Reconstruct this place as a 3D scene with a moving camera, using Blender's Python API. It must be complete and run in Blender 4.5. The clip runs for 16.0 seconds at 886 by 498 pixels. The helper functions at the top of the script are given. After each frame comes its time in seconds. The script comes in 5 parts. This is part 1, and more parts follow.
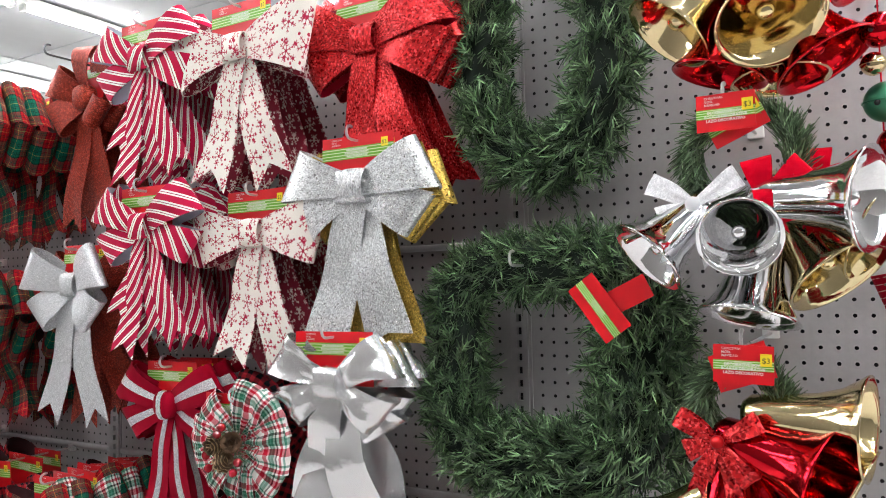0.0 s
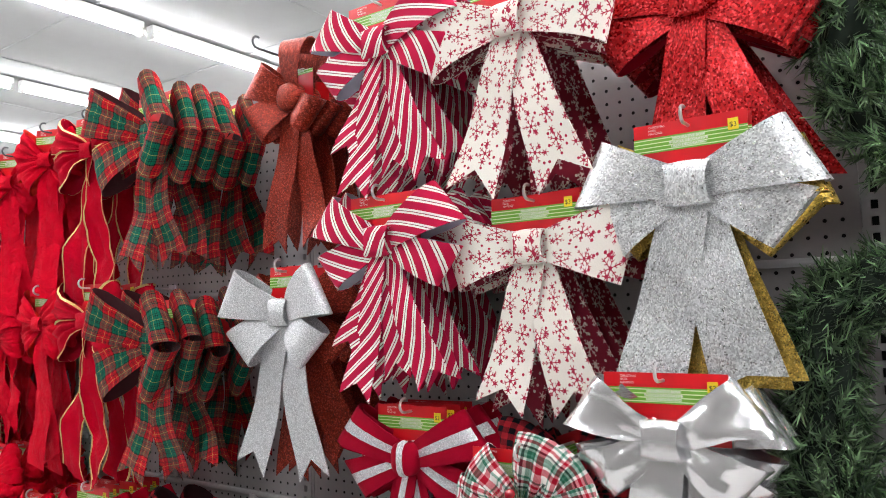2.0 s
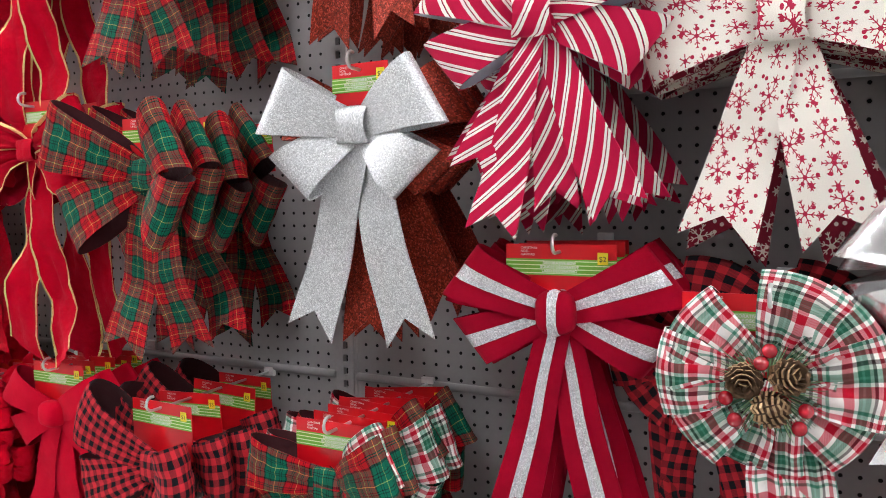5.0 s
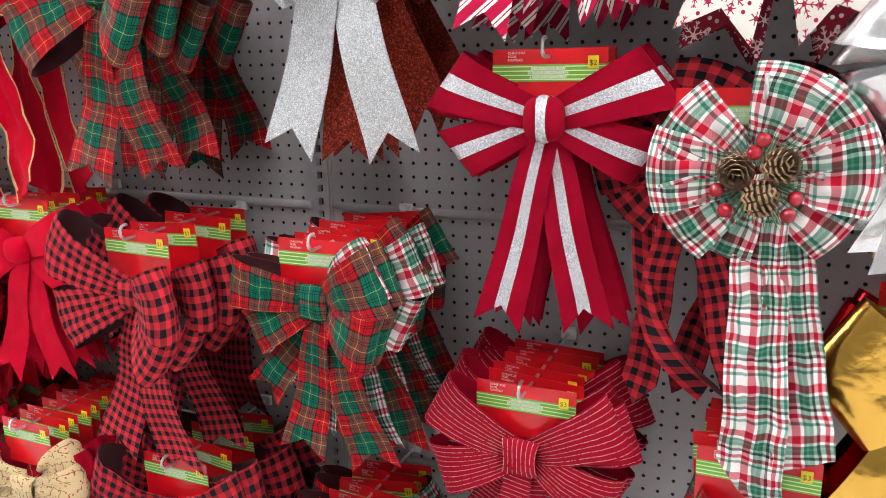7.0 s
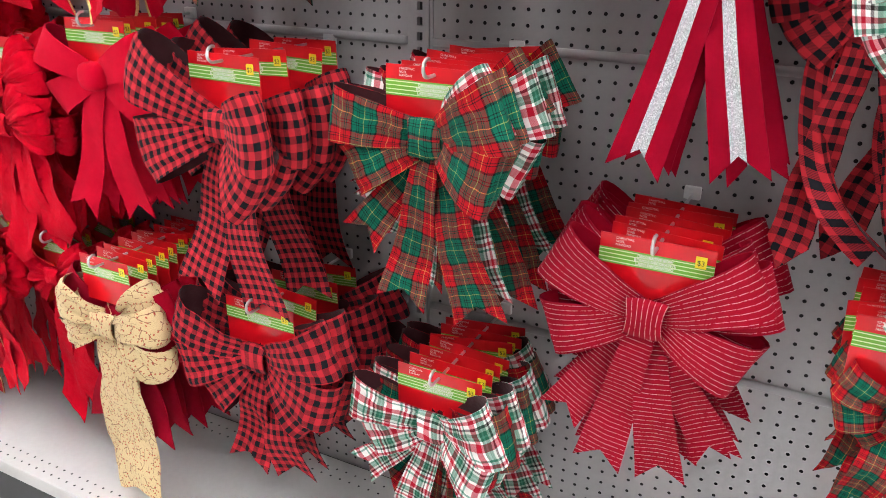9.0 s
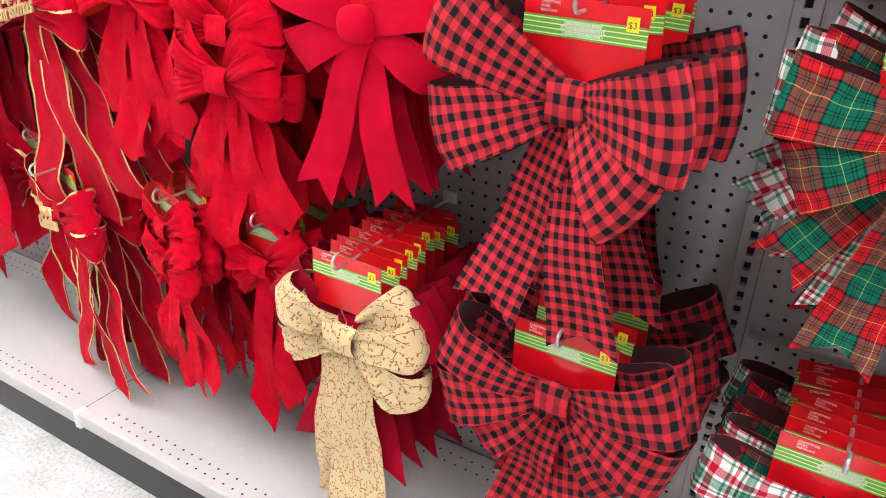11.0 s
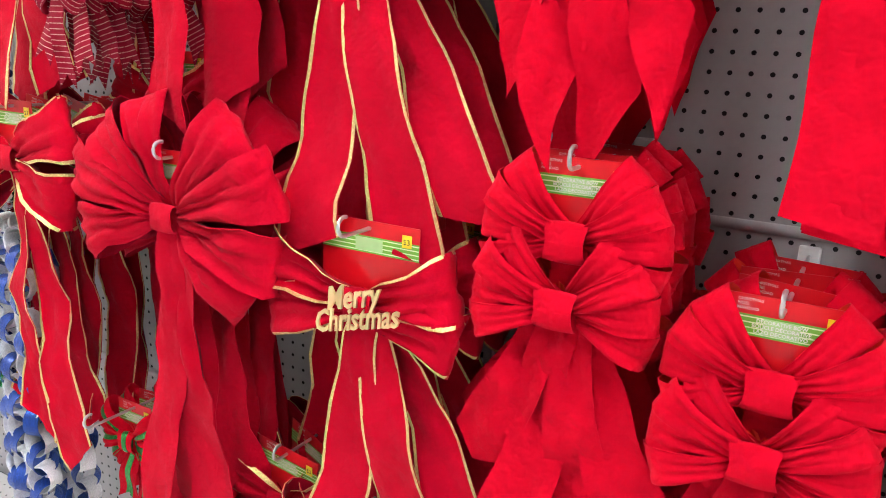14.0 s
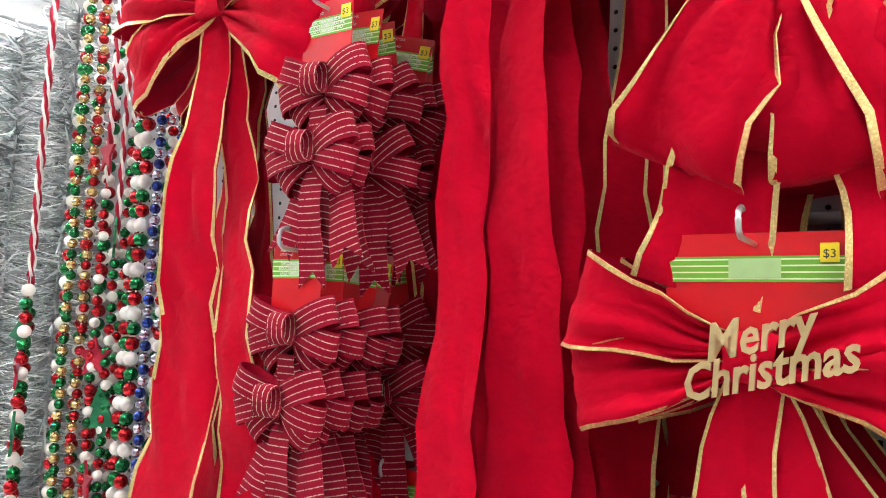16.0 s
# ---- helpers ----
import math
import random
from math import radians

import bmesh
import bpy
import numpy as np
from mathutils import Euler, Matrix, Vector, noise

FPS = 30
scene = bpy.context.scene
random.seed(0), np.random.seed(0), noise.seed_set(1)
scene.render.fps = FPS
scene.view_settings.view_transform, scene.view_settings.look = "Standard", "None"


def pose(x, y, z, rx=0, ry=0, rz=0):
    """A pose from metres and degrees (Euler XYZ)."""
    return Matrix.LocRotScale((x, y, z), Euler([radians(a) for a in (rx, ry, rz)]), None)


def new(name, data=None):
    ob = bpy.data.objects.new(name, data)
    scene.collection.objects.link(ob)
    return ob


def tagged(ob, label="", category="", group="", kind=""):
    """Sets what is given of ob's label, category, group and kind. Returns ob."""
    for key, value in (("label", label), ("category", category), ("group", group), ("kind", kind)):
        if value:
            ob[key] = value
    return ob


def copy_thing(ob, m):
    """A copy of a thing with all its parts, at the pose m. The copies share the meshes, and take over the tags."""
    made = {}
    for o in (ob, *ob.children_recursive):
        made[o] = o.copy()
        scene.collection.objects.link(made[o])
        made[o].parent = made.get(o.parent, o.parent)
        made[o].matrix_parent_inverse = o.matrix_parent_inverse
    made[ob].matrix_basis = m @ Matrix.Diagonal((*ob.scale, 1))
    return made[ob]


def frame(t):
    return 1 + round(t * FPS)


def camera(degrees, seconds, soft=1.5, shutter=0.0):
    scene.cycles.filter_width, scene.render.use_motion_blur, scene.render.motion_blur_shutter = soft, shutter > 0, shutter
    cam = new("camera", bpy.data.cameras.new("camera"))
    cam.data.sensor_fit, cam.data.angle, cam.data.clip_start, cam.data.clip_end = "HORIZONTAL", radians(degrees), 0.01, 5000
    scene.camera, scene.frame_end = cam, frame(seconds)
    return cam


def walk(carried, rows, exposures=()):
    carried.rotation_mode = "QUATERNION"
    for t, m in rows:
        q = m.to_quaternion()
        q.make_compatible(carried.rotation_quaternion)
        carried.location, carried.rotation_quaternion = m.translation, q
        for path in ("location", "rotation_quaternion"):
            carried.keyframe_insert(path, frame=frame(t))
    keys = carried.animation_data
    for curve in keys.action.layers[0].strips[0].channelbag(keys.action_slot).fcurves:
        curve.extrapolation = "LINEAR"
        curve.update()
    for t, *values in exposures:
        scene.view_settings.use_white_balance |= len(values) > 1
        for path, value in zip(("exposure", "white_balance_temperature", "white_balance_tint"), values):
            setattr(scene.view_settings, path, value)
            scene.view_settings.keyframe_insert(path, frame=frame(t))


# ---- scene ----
cam = camera(60.8, 16.0, soft=1.0)
# seconds, place in metres, turn in degrees; x along the pegboard, y into it, z up
PATH = [
    (0.0, 0.0000, -1.3550, 1.5500, 92.87, 1.30, 30.50),
    (0.5, -0.1167, -1.3013, 1.5517, 93.93, 1.45, 32.15),
    (1.0, -0.2364, -1.2711, 1.5479, 94.57, 1.35, 33.84),
    (1.5, -0.3744, -1.2829, 1.5603, 94.99, 1.22, 35.28),
    (2.0, -0.4869, -1.3081, 1.5545, 95.30, 1.23, 36.15),
    (2.5, -0.6125, -1.2868, 1.5461, 95.07, 1.30, 36.36),
    (3.0, -0.7408, -1.2494, 1.5462, 94.52, 1.17, 35.83),
    (5.5, -1.0331, -1.2120, 1.4469, 83.20, 0.96, 25.37),
    (6.0, -1.0352, -1.2189, 1.4275, 80.66, 1.15, 24.41),
    (6.5, -1.0488, -1.2302, 1.4059, 78.33, 1.24, 23.89),
    (7.0, -1.0634, -1.2287, 1.3877, 76.08, 1.10, 23.50),
    (7.5, -1.0712, -1.2220, 1.3690, 73.88, 0.72, 23.35),
    (8.0, -1.0848, -1.2242, 1.3486, 71.67, 0.21, 23.57),
    (10.5, -1.5786, -1.1194, 1.2426, 63.36, -1.89, 31.85),
    (11.0, -1.7367, -1.1072, 1.2449, 63.24, -1.67, 31.45),
    (11.5, -1.8954, -1.0978, 1.2507, 63.55, -1.55, 30.28),
    (12.0, -2.0463, -1.0784, 1.2561, 64.63, -1.47, 29.60),
    (12.5, -2.2113, -1.0199, 1.2837, 66.45, -1.38, 29.67),
    (13.0, -2.3500, -0.9954, 1.2959, 68.98, -1.70, 30.16),
    (13.5, -2.4847, -1.0029, 1.3154, 72.00, -2.10, 30.40),
    (14.0, -2.5850, -1.0296, 1.3198, 75.50, -2.50, 30.26),
    (14.5, -2.6746, -1.0432, 1.3514, 80.63, -2.86, 30.15),
    (15.0, -2.7956, -1.0213, 1.4121, 86.32, -2.89, 30.90),
    (15.5, -2.9149, -0.9731, 1.4680, 91.76, -2.74, 31.98),
    (16.0, -3.0368, -0.9459, 1.5001, 95.45, -2.14, 32.82),
]
EXPOSURES = [(0.0, 0.15), (1.5, 0.18), (3.0, 0.13), (5.5, 0.36), (8.0, 0.70), (11.0, 0.84), (12.5, 0.95), (13.5, 0.87), (14.5, 0.80), (16.0, 0.54)]
walk(cam, [(t, pose(x, y, z, rx, ry, rz)) for t, x, y, z, rx, ry, rz in PATH], EXPOSURES)

# ---- world and large lights ----
world = bpy.data.worlds.new("world")
scene.world = world
world.use_nodes = True
world.node_tree.nodes["Background"].inputs[0].default_value = (0.9, 0.95, 1.0, 1)
world.node_tree.nodes["Background"].inputs[1].default_value = 0.02
TUBE_POWER = 84.0


# ---- materials ----
class Nodes:
    """A small helper to write node materials."""

    def __init__(self, name):
        self.mat = bpy.data.materials.new(name)
        self.mat.use_nodes = True
        self.tree = self.mat.node_tree
        self.bsdf = self.tree.nodes["Principled BSDF"]
        self.out = self.tree.nodes["Material Output"]

    def add(self, kind, **settings):
        node = self.tree.nodes.new(kind)
        for key, value in settings.items():
            setattr(node, key, value)
        return node

    def put(self, value, socket):
        if isinstance(value, bpy.types.NodeSocket):
            self.tree.links.new(value, socket)
        elif isinstance(value, (tuple, list)) and len(value) == 3 and socket.type == "RGBA":
            socket.default_value = (*value, 1)
        else:
            socket.default_value = value

    def math(self, op, a, b=0.0, c=0.0):
        node = self.add("ShaderNodeMath", operation=op)
        for value, socket in zip((a, b, c), node.inputs):
            self.put(value, socket)
        return node.outputs[0]

    def mix(self, fac, a, b, blend="MIX"):
        node = self.add("ShaderNodeMix", data_type="RGBA", blend_type=blend)
        self.put(fac, node.inputs[0])
        self.put(a, node.inputs[6])
        self.put(b, node.inputs[7])
        return node.outputs[2]

    def uv(self):
        node = self.add("ShaderNodeUVMap", uv_map="UVMap")
        split = self.add("ShaderNodeSeparateXYZ")
        self.tree.links.new(node.outputs[0], split.inputs[0])
        return node.outputs[0], split.outputs[0], split.outputs[1]

    def place(self):
        return self.add("ShaderNodeTexCoord").outputs["Object"]

    def noise(self, vector, scale, detail=3.0, rough=0.55):
        node = self.add("ShaderNodeTexNoise")
        self.put(vector, node.inputs["Vector"])
        self.put(scale, node.inputs["Scale"])
        self.put(detail, node.inputs["Detail"])
        self.put(rough, node.inputs["Roughness"])
        return node.outputs["Fac"]

    def ramp(self, fac, stops, kind="CONSTANT"):
        node = self.add("ShaderNodeValToRGB")
        node.color_ramp.interpolation = kind
        items = node.color_ramp.elements
        while len(items) < len(stops):
            items.new(1.0)
        for item, (at, colour) in zip(items, sorted(stops)):
            item.position, item.color = at, (*colour, 1)
        self.put(fac, node.inputs[0])
        return node.outputs[0]

    def bump(self, height, strength=0.3, distance=0.001):
        node = self.add("ShaderNodeBump")
        self.put(height, node.inputs["Height"])
        node.inputs["Strength"].default_value = strength
        node.inputs["Distance"].default_value = distance
        self.tree.links.new(node.outputs[0], self.bsdf.inputs["Normal"])

    def done(self, colour=None, rough=0.6, metal=0.0, sheen=0.0, spec=None, coat=0.0):
        if colour is not None:
            self.put(colour, self.bsdf.inputs["Base Color"])
        self.put(rough, self.bsdf.inputs["Roughness"])
        self.put(metal, self.bsdf.inputs["Metallic"])
        self.put(sheen, self.bsdf.inputs["Sheen Weight"])
        self.put(coat, self.bsdf.inputs["Coat Weight"])
        if spec is not None:
            self.put(spec, self.bsdf.inputs["Specular IOR Level"])
        return self.mat


def shade(c, k):
    return tuple(v * k for v in c)


def plain(name, colour, rough=0.5, metal=0.0, grain=60.0, depth=0.15, vary=0.12, coat=0.0):
    n = Nodes(name)
    at = n.place()
    a = n.noise(at, grain)
    b = n.noise(at, grain / 12, 2)
    both = n.math("ADD", n.math("MULTIPLY", a, 0.5), n.math("MULTIPLY", b, 0.5))
    col = n.ramp(both, [(0.3, shade(colour, 1 - vary)), (0.7, shade(colour, 1 + vary))], "LINEAR")
    n.bump(a, depth, 0.0006)
    return n.done(col, rough, metal, coat=coat)


def cloth(name, colour, rough=0.85, sheen=0.25, crease=0.5, weave=1600.0):
    """Woven or flocked ribbon: fine nap, soft creases, slight fading."""
    n = Nodes(name)
    uvw, u, v = n.uv()
    at = n.place()
    nap = n.noise(uvw, weave, 1)
    fold = n.noise(at, 22, 3)
    both = n.math("ADD", n.math("MULTIPLY", nap, 0.35), n.math("MULTIPLY", fold, 0.65))
    col = n.ramp(both, [(0.3, shade(colour, 0.8)), (0.72, shade(colour, 1.12))], "LINEAR")
    ridge = n.math("ABSOLUTE", n.math("SUBTRACT", n.noise(at, 34, 2), 0.5))
    tall = n.math("ADD", n.math("MULTIPLY", fold, 4.0), n.math("MULTIPLY", ridge, 3.5))
    n.bump(n.math("ADD", tall, n.math("MULTIPLY", nap, 0.25)), crease, 0.005)
    return n.done(col, rough, 0.0, sheen, 0.04)


def glitter(name, colour, metal=0.85, size=750.0, rough=0.38, spread=0.55, dent=0.7, white=0.0):
    """Glued glitter: every flake has its own brightness and tilt."""
    n = Nodes(name)
    uvw, u, v = n.uv()
    cells = n.add("ShaderNodeTexVoronoi", feature="F1", voronoi_dimensions="2D")
    n.put(uvw, cells.inputs["Vector"])
    cells.inputs["Scale"].default_value = size
    tone = n.add("ShaderNodeSeparateColor")
    n.tree.links.new(cells.outputs["Color"], tone.inputs[0])
    col = n.ramp(tone.outputs[0], [(0.0, shade(colour, 1 - spread)), (0.75, colour), (1.0, tuple(min(1, c * (1 + spread) + white) for c in colour))], "LINEAR")
    blot = n.noise(uvw, 60, 2)
    col = n.mix(0.25, col, n.ramp(blot, [(0.35, shade(colour, 0.7)), (0.65, colour)], "LINEAR"))
    n.bump(tone.outputs[1], dent, 0.0012)
    return n.done(col, n.math("ADD", n.math("MULTIPLY", tone.outputs[2], 0.3), rough - 0.1), metal)


def foil(name, colour, rough=0.25, metal=0.9, crease=0.3):
    n = Nodes(name)
    at = n.place()
    a = n.noise(at, 14, 3)
    b = n.noise(at, 300, 1)
    n.bump(n.math("ADD", n.math("MULTIPLY", a, 4.0), n.math("MULTIPLY", b, 0.1)), crease, 0.004)
    col = n.ramp(a, [(0.3, shade(colour, 0.9)), (0.7, colour)], "LINEAR")
    return n.done(col, rough, metal)


def tartan(name, period, sett_u, sett_v, twist=0.0, rough=0.8, over=0.0, weave=900.0):
    """Checked cloth: one sett along, one across, mixed thread by thread."""
    n = Nodes(name)
    uvw, u, v = n.uv()
    if twist:
        turn = n.add("ShaderNodeVectorRotate", rotation_type="Z_AXIS")
        n.put(uvw, turn.inputs["Vector"])
        turn.inputs["Angle"].default_value = radians(twist)
        split = n.add("ShaderNodeSeparateXYZ")
        n.tree.links.new(turn.outputs[0], split.inputs[0])
        u, v = split.outputs[0], split.outputs[1]
    wob = n.math("MULTIPLY", n.math("SUBTRACT", n.noise(uvw, 25, 1), 0.5), 0.12)
    a = n.ramp(n.math("FRACT", n.math("ADD", n.math("DIVIDE", u, period), wob)), sett_u)
    b = n.ramp(n.math("FRACT", n.math("ADD", n.math("DIVIDE", v, period), n.math("ADD", wob, 40.3))), sett_v)
    twill = n.math("FRACT", n.math("MULTIPLY", n.math("ADD", u, v), weave / 2))
    fac = n.math("ADD", n.math("MULTIPLY", n.math("GREATER_THAN", twill, 0.5), 0.3), 0.35)
    col = n.mix(fac, a, b)
    if over:
        col = n.mix(over, col, n.mix(1.0, a, b, "MULTIPLY"))
    fade = n.noise(uvw, 40, 3)
    col = n.mix(0.5, col, n.mix(1.0, col, n.ramp(fade, [(0.3, (0.6, 0.6, 0.6)), (0.7, (1.15, 1.15, 1.15))], "LINEAR"), "MULTIPLY"))
    thread = n.math("MULTIPLY", n.math("FRACT", n.math("MULTIPLY", u, weave)), n.math("FRACT", n.math("MULTIPLY", v, weave)))
    n.bump(n.math("ADD", thread, n.math("MULTIPLY", fade, 4.0)), 0.25, 0.003)
    return n.done(col, rough, 0.0, 0.0, 0.12)


INK = (0.012, 0.012, 0.016)
CREAM = (0.80, 0.77, 0.70)
GOLDC = (0.80, 0.60, 0.24)


def candy(name):
    n = Nodes(name)
    uvw, u, v = n.uv()
    c = n.math("FRACT", n.math("ADD", n.math("DIVIDE", n.math("ADD", n.math("MULTIPLY", u, 0.64), n.math("MULTIPLY", v, 0.77)), 0.0235), 50.0))
    red = (0.44, 0.004, 0.045)
    col = n.ramp(c, [(0.0, red), (0.55, CREAM), (0.70, red), (0.735, INK), (0.765, CREAM), (0.93, red)])
    nap = n.noise(uvw, 1500, 1)
    col = n.mix(0.35, col, n.mix(1.0, col, n.ramp(nap, [(0.3, (0.6,) * 3), (0.7, (1.1,) * 3)], "LINEAR"), "MULTIPLY"))
    n.bump(nap, 0.3, 0.0006)
    return n.done(col, 0.85, 0, 0.03, 0.15)


def snow(name, ground, flake):
    """Scattered six-armed snowflakes and dots on felt."""
    n = Nodes(name)
    uvw, u, v = n.uv()
    warm = n.add("ShaderNodeVectorMath", operation="ADD")
    n.put(uvw, warm.inputs[0])
    warm.inputs[1].default_value = (7.31, 3.17, 0)
    total = None
    for scale, big, shift in ((23.0, 0.0200, 0.0), (31.0, 0.0082, 0.37)):
        cells = n.add("ShaderNodeTexVoronoi", feature="F1", voronoi_dimensions="2D")
        move = n.add("ShaderNodeVectorMath", operation="ADD")
        n.tree.links.new(warm.outputs[0], move.inputs[0])
        move.inputs[1].default_value = (shift, shift * 1.7, 0)
        n.tree.links.new(move.outputs[0], cells.inputs["Vector"])
        cells.inputs["Scale"].default_value = scale
        cells.inputs["Randomness"].default_value = 0.42
        off = n.add("ShaderNodeVectorMath", operation="SUBTRACT")
        n.tree.links.new(move.outputs[0], off.inputs[0])
        n.tree.links.new(cells.outputs["Position"], off.inputs[1])
        split = n.add("ShaderNodeSeparateXYZ")
        n.tree.links.new(off.outputs[0], split.inputs[0])
        tone = n.add("ShaderNodeSeparateColor")
        n.tree.links.new(cells.outputs["Color"], tone.inputs[0])
        x, y = split.outputs[0], split.outputs[1]
        r = n.math("SQRT", n.math("ADD", n.math("MULTIPLY", x, x), n.math("MULTIPLY", y, y)))
        a = n.math("ADD", n.math("ARCTAN2", y, x), n.math("MULTIPLY", tone.outputs[1], 6.0))
        size = n.math("MULTIPLY", n.math("ADD", n.math("MULTIPLY", tone.outputs[0], 0.35), 0.65), big)
        inside = n.math("LESS_THAN", r, size)
        arm = n.math("LESS_THAN", n.math("MULTIPLY", n.math("ABSOLUTE", n.math("SINE", n.math("MULTIPLY", a, 3.0))), r), 0.0020)
        side = n.math("ABSOLUTE", n.math("SINE", n.math("MULTIPLY", a, 3.0)))
        barb = n.math("FRACT", n.math("MULTIPLY", n.math("SUBTRACT", r, n.math("MULTIPLY", n.math("MULTIPLY", side, r), 0.45)), 165.0))
        barbs = n.math("MULTIPLY", n.math("LESS_THAN", barb, 0.28), n.math("LESS_THAN", n.math("MULTIPLY", side, r), 0.0085))
        one = n.math("MULTIPLY", inside, n.math("MAXIMUM", arm, barbs))
        total = one if total is None else n.math("MAXIMUM", total, one)
    dots = n.add("ShaderNodeTexVoronoi", feature="F1", voronoi_dimensions="2D")
    n.tree.links.new(warm.outputs[0], dots.inputs["Vector"])
    dots.inputs["Scale"].default_value = 52.0
    dots.inputs["Randomness"].default_value = 0.9
    total = n.math("MAXIMUM", total, n.math("LESS_THAN", dots.outputs["Distance"], 0.13))
    nap = n.noise(uvw, 900, 2)
    col = n.mix(total, n.ramp(nap, [(0.3, shade(ground, 0.88)), (0.7, shade(ground, 1.05))], "LINEAR"), flake)
    n.bump(nap, 0.3, 0.0008)
    return n.done(col, 0.88, 0, 0.15, 0.2)


def lined(name, base, line, period, width, across=False):
    """Ribbon with thin woven metallic lines."""
    n = Nodes(name)
    uvw, u, v = n.uv()
    c = n.math("FRACT", n.math("ADD", n.math("DIVIDE", u if across else v, period), 40.5))
    m = n.math("LESS_THAN", c, width)
    nap = n.noise(uvw, 1400, 1)
    broken = n.math("MULTIPLY", m, n.math("GREATER_THAN", n.noise(uvw, 420, 1), 0.42))
    col = n.mix(broken, n.ramp(nap, [(0.3, shade(base, 0.75)), (0.7, shade(base, 1.15))], "LINEAR"), line)
    n.bump(n.math("ADD", nap, n.math("MULTIPLY", m, 1.2)), 0.4, 0.001)
    return n.done(col, 0.75, n.math("MULTIPLY", broken, 0.5), 0.0, 0.08)


def sprigs(name):
    """Natural linen printed with small branching sprigs."""
    n = Nodes(name)
    uvw, u, v = n.uv()
    warp = n.add("ShaderNodeTexNoise")
    n.put(uvw, warp.inputs["Vector"])
    warp.inputs["Scale"].default_value = 70.0
    bent = n.add("ShaderNodeVectorMath", operation="MULTIPLY_ADD")
    n.tree.links.new(warp.outputs["Color"], bent.inputs[0])
    bent.inputs[1].default_value = (0.010, 0.010, 0)
    n.put(uvw, bent.inputs[2])
    drawn = n.add("ShaderNodeMapping")
    n.tree.links.new(bent.outputs[0], drawn.inputs["Vector"])
    drawn.inputs["Scale"].default_value = (0.5, 1.0, 1.0)
    drawn.inputs["Rotation"].default_value = (0, 0, 0.25)
    net = n.add("ShaderNodeTexVoronoi", feature="DISTANCE_TO_EDGE", voronoi_dimensions="2D")
    n.tree.links.new(drawn.outputs[0], net.inputs["Vector"])
    net.inputs["Scale"].default_value = 88.0
    gap = n.math("GREATER_THAN", n.noise(uvw, 75, 1), 0.50)
    twig = n.math("MULTIPLY", n.math("LESS_THAN", net.outputs["Distance"], 0.046), gap)
    dots = n.add("ShaderNodeTexVoronoi", feature="F1", voronoi_dimensions="2D")
    n.put(uvw, dots.inputs["Vector"])
    dots.inputs["Scale"].default_value = 125.0
    tone = n.add("ShaderNodeSeparateColor")
    n.tree.links.new(dots.outputs["Color"], tone.inputs[0])
    berry = n.math("MULTIPLY", n.math("LESS_THAN", dots.outputs["Distance"], 0.22), n.math("GREATER_THAN", tone.outputs[0], 0.60))
    nap = n.noise(uvw, 1300, 2)
    base = n.ramp(nap, [(0.3, (0.55, 0.39, 0.19)), (0.7, (0.78, 0.60, 0.34))], "LINEAR")
    col = n.mix(n.math("MULTIPLY", twig, 0.8), base, (0.17, 0.035, 0.022))
    col = n.mix(n.math("MULTIPLY", berry, 0.8), col, (0.42, 0.03, 0.02))
    n.bump(n.math("ADD", nap, n.math("MULTIPLY", n.noise(n.place(), 25, 2), 3.0)), 0.4, 0.002)
    return n.done(col, 0.9, 0, 0.1, 0.2)


def green_band(name):
    n = Nodes(name)
    uvw, u, v = n.uv()
    c = n.math("FRACT", n.math("MULTIPLY", v, 4.0))
    line = n.math("LESS_THAN", n.math("ABSOLUTE", n.math("SUBTRACT", c, 0.5)), 0.12)
    col = n.mix(line, (0.16, 0.42, 0.035), (0.72, 0.78, 0.5))
    return n.done(col, 0.35)


def speckled_floor(name):
    n = Nodes(name)
    at = n.place()
    a = n.noise(at, 9, 5, 0.7)
    b = n.noise(at, 120, 2)
    col = n.ramp(a, [(0.32, (0.36, 0.35, 0.35)), (0.5, (0.52, 0.51, 0.50)), (0.68, (0.62, 0.61, 0.60))], "LINEAR")
    col = n.mix(0.35, col, n.ramp(b, [(0.38, (0.35, 0.34, 0.33)), (0.55, (0.78, 0.77, 0.75))], "LINEAR"))
    n.bump(b, 0.08, 0.001)
    return n.done(col, n.math("ADD", n.math("MULTIPLY", a, 0.2), 0.25))


def lit(name, colour, power):
    n = Nodes(name)
    n.done((0.9, 0.9, 0.9), 0.4)
    n.put(colour, n.bsdf.inputs["Emission Color"])
    n.put(power, n.bsdf.inputs["Emission Strength"])
    return n.mat


def needle_mat(name, dark, light):
    n = Nodes(name)
    isl = n.add("ShaderNodeNewGeometry").outputs["Random Per Island"]
    col = n.ramp(isl, [(0.0, dark), (0.45, shade(light, 0.6)), (0.80, light), (1.0, shade(light, 2.4))], "LINEAR")
    return n.done(col, 0.45, 0, 0, 0.5)


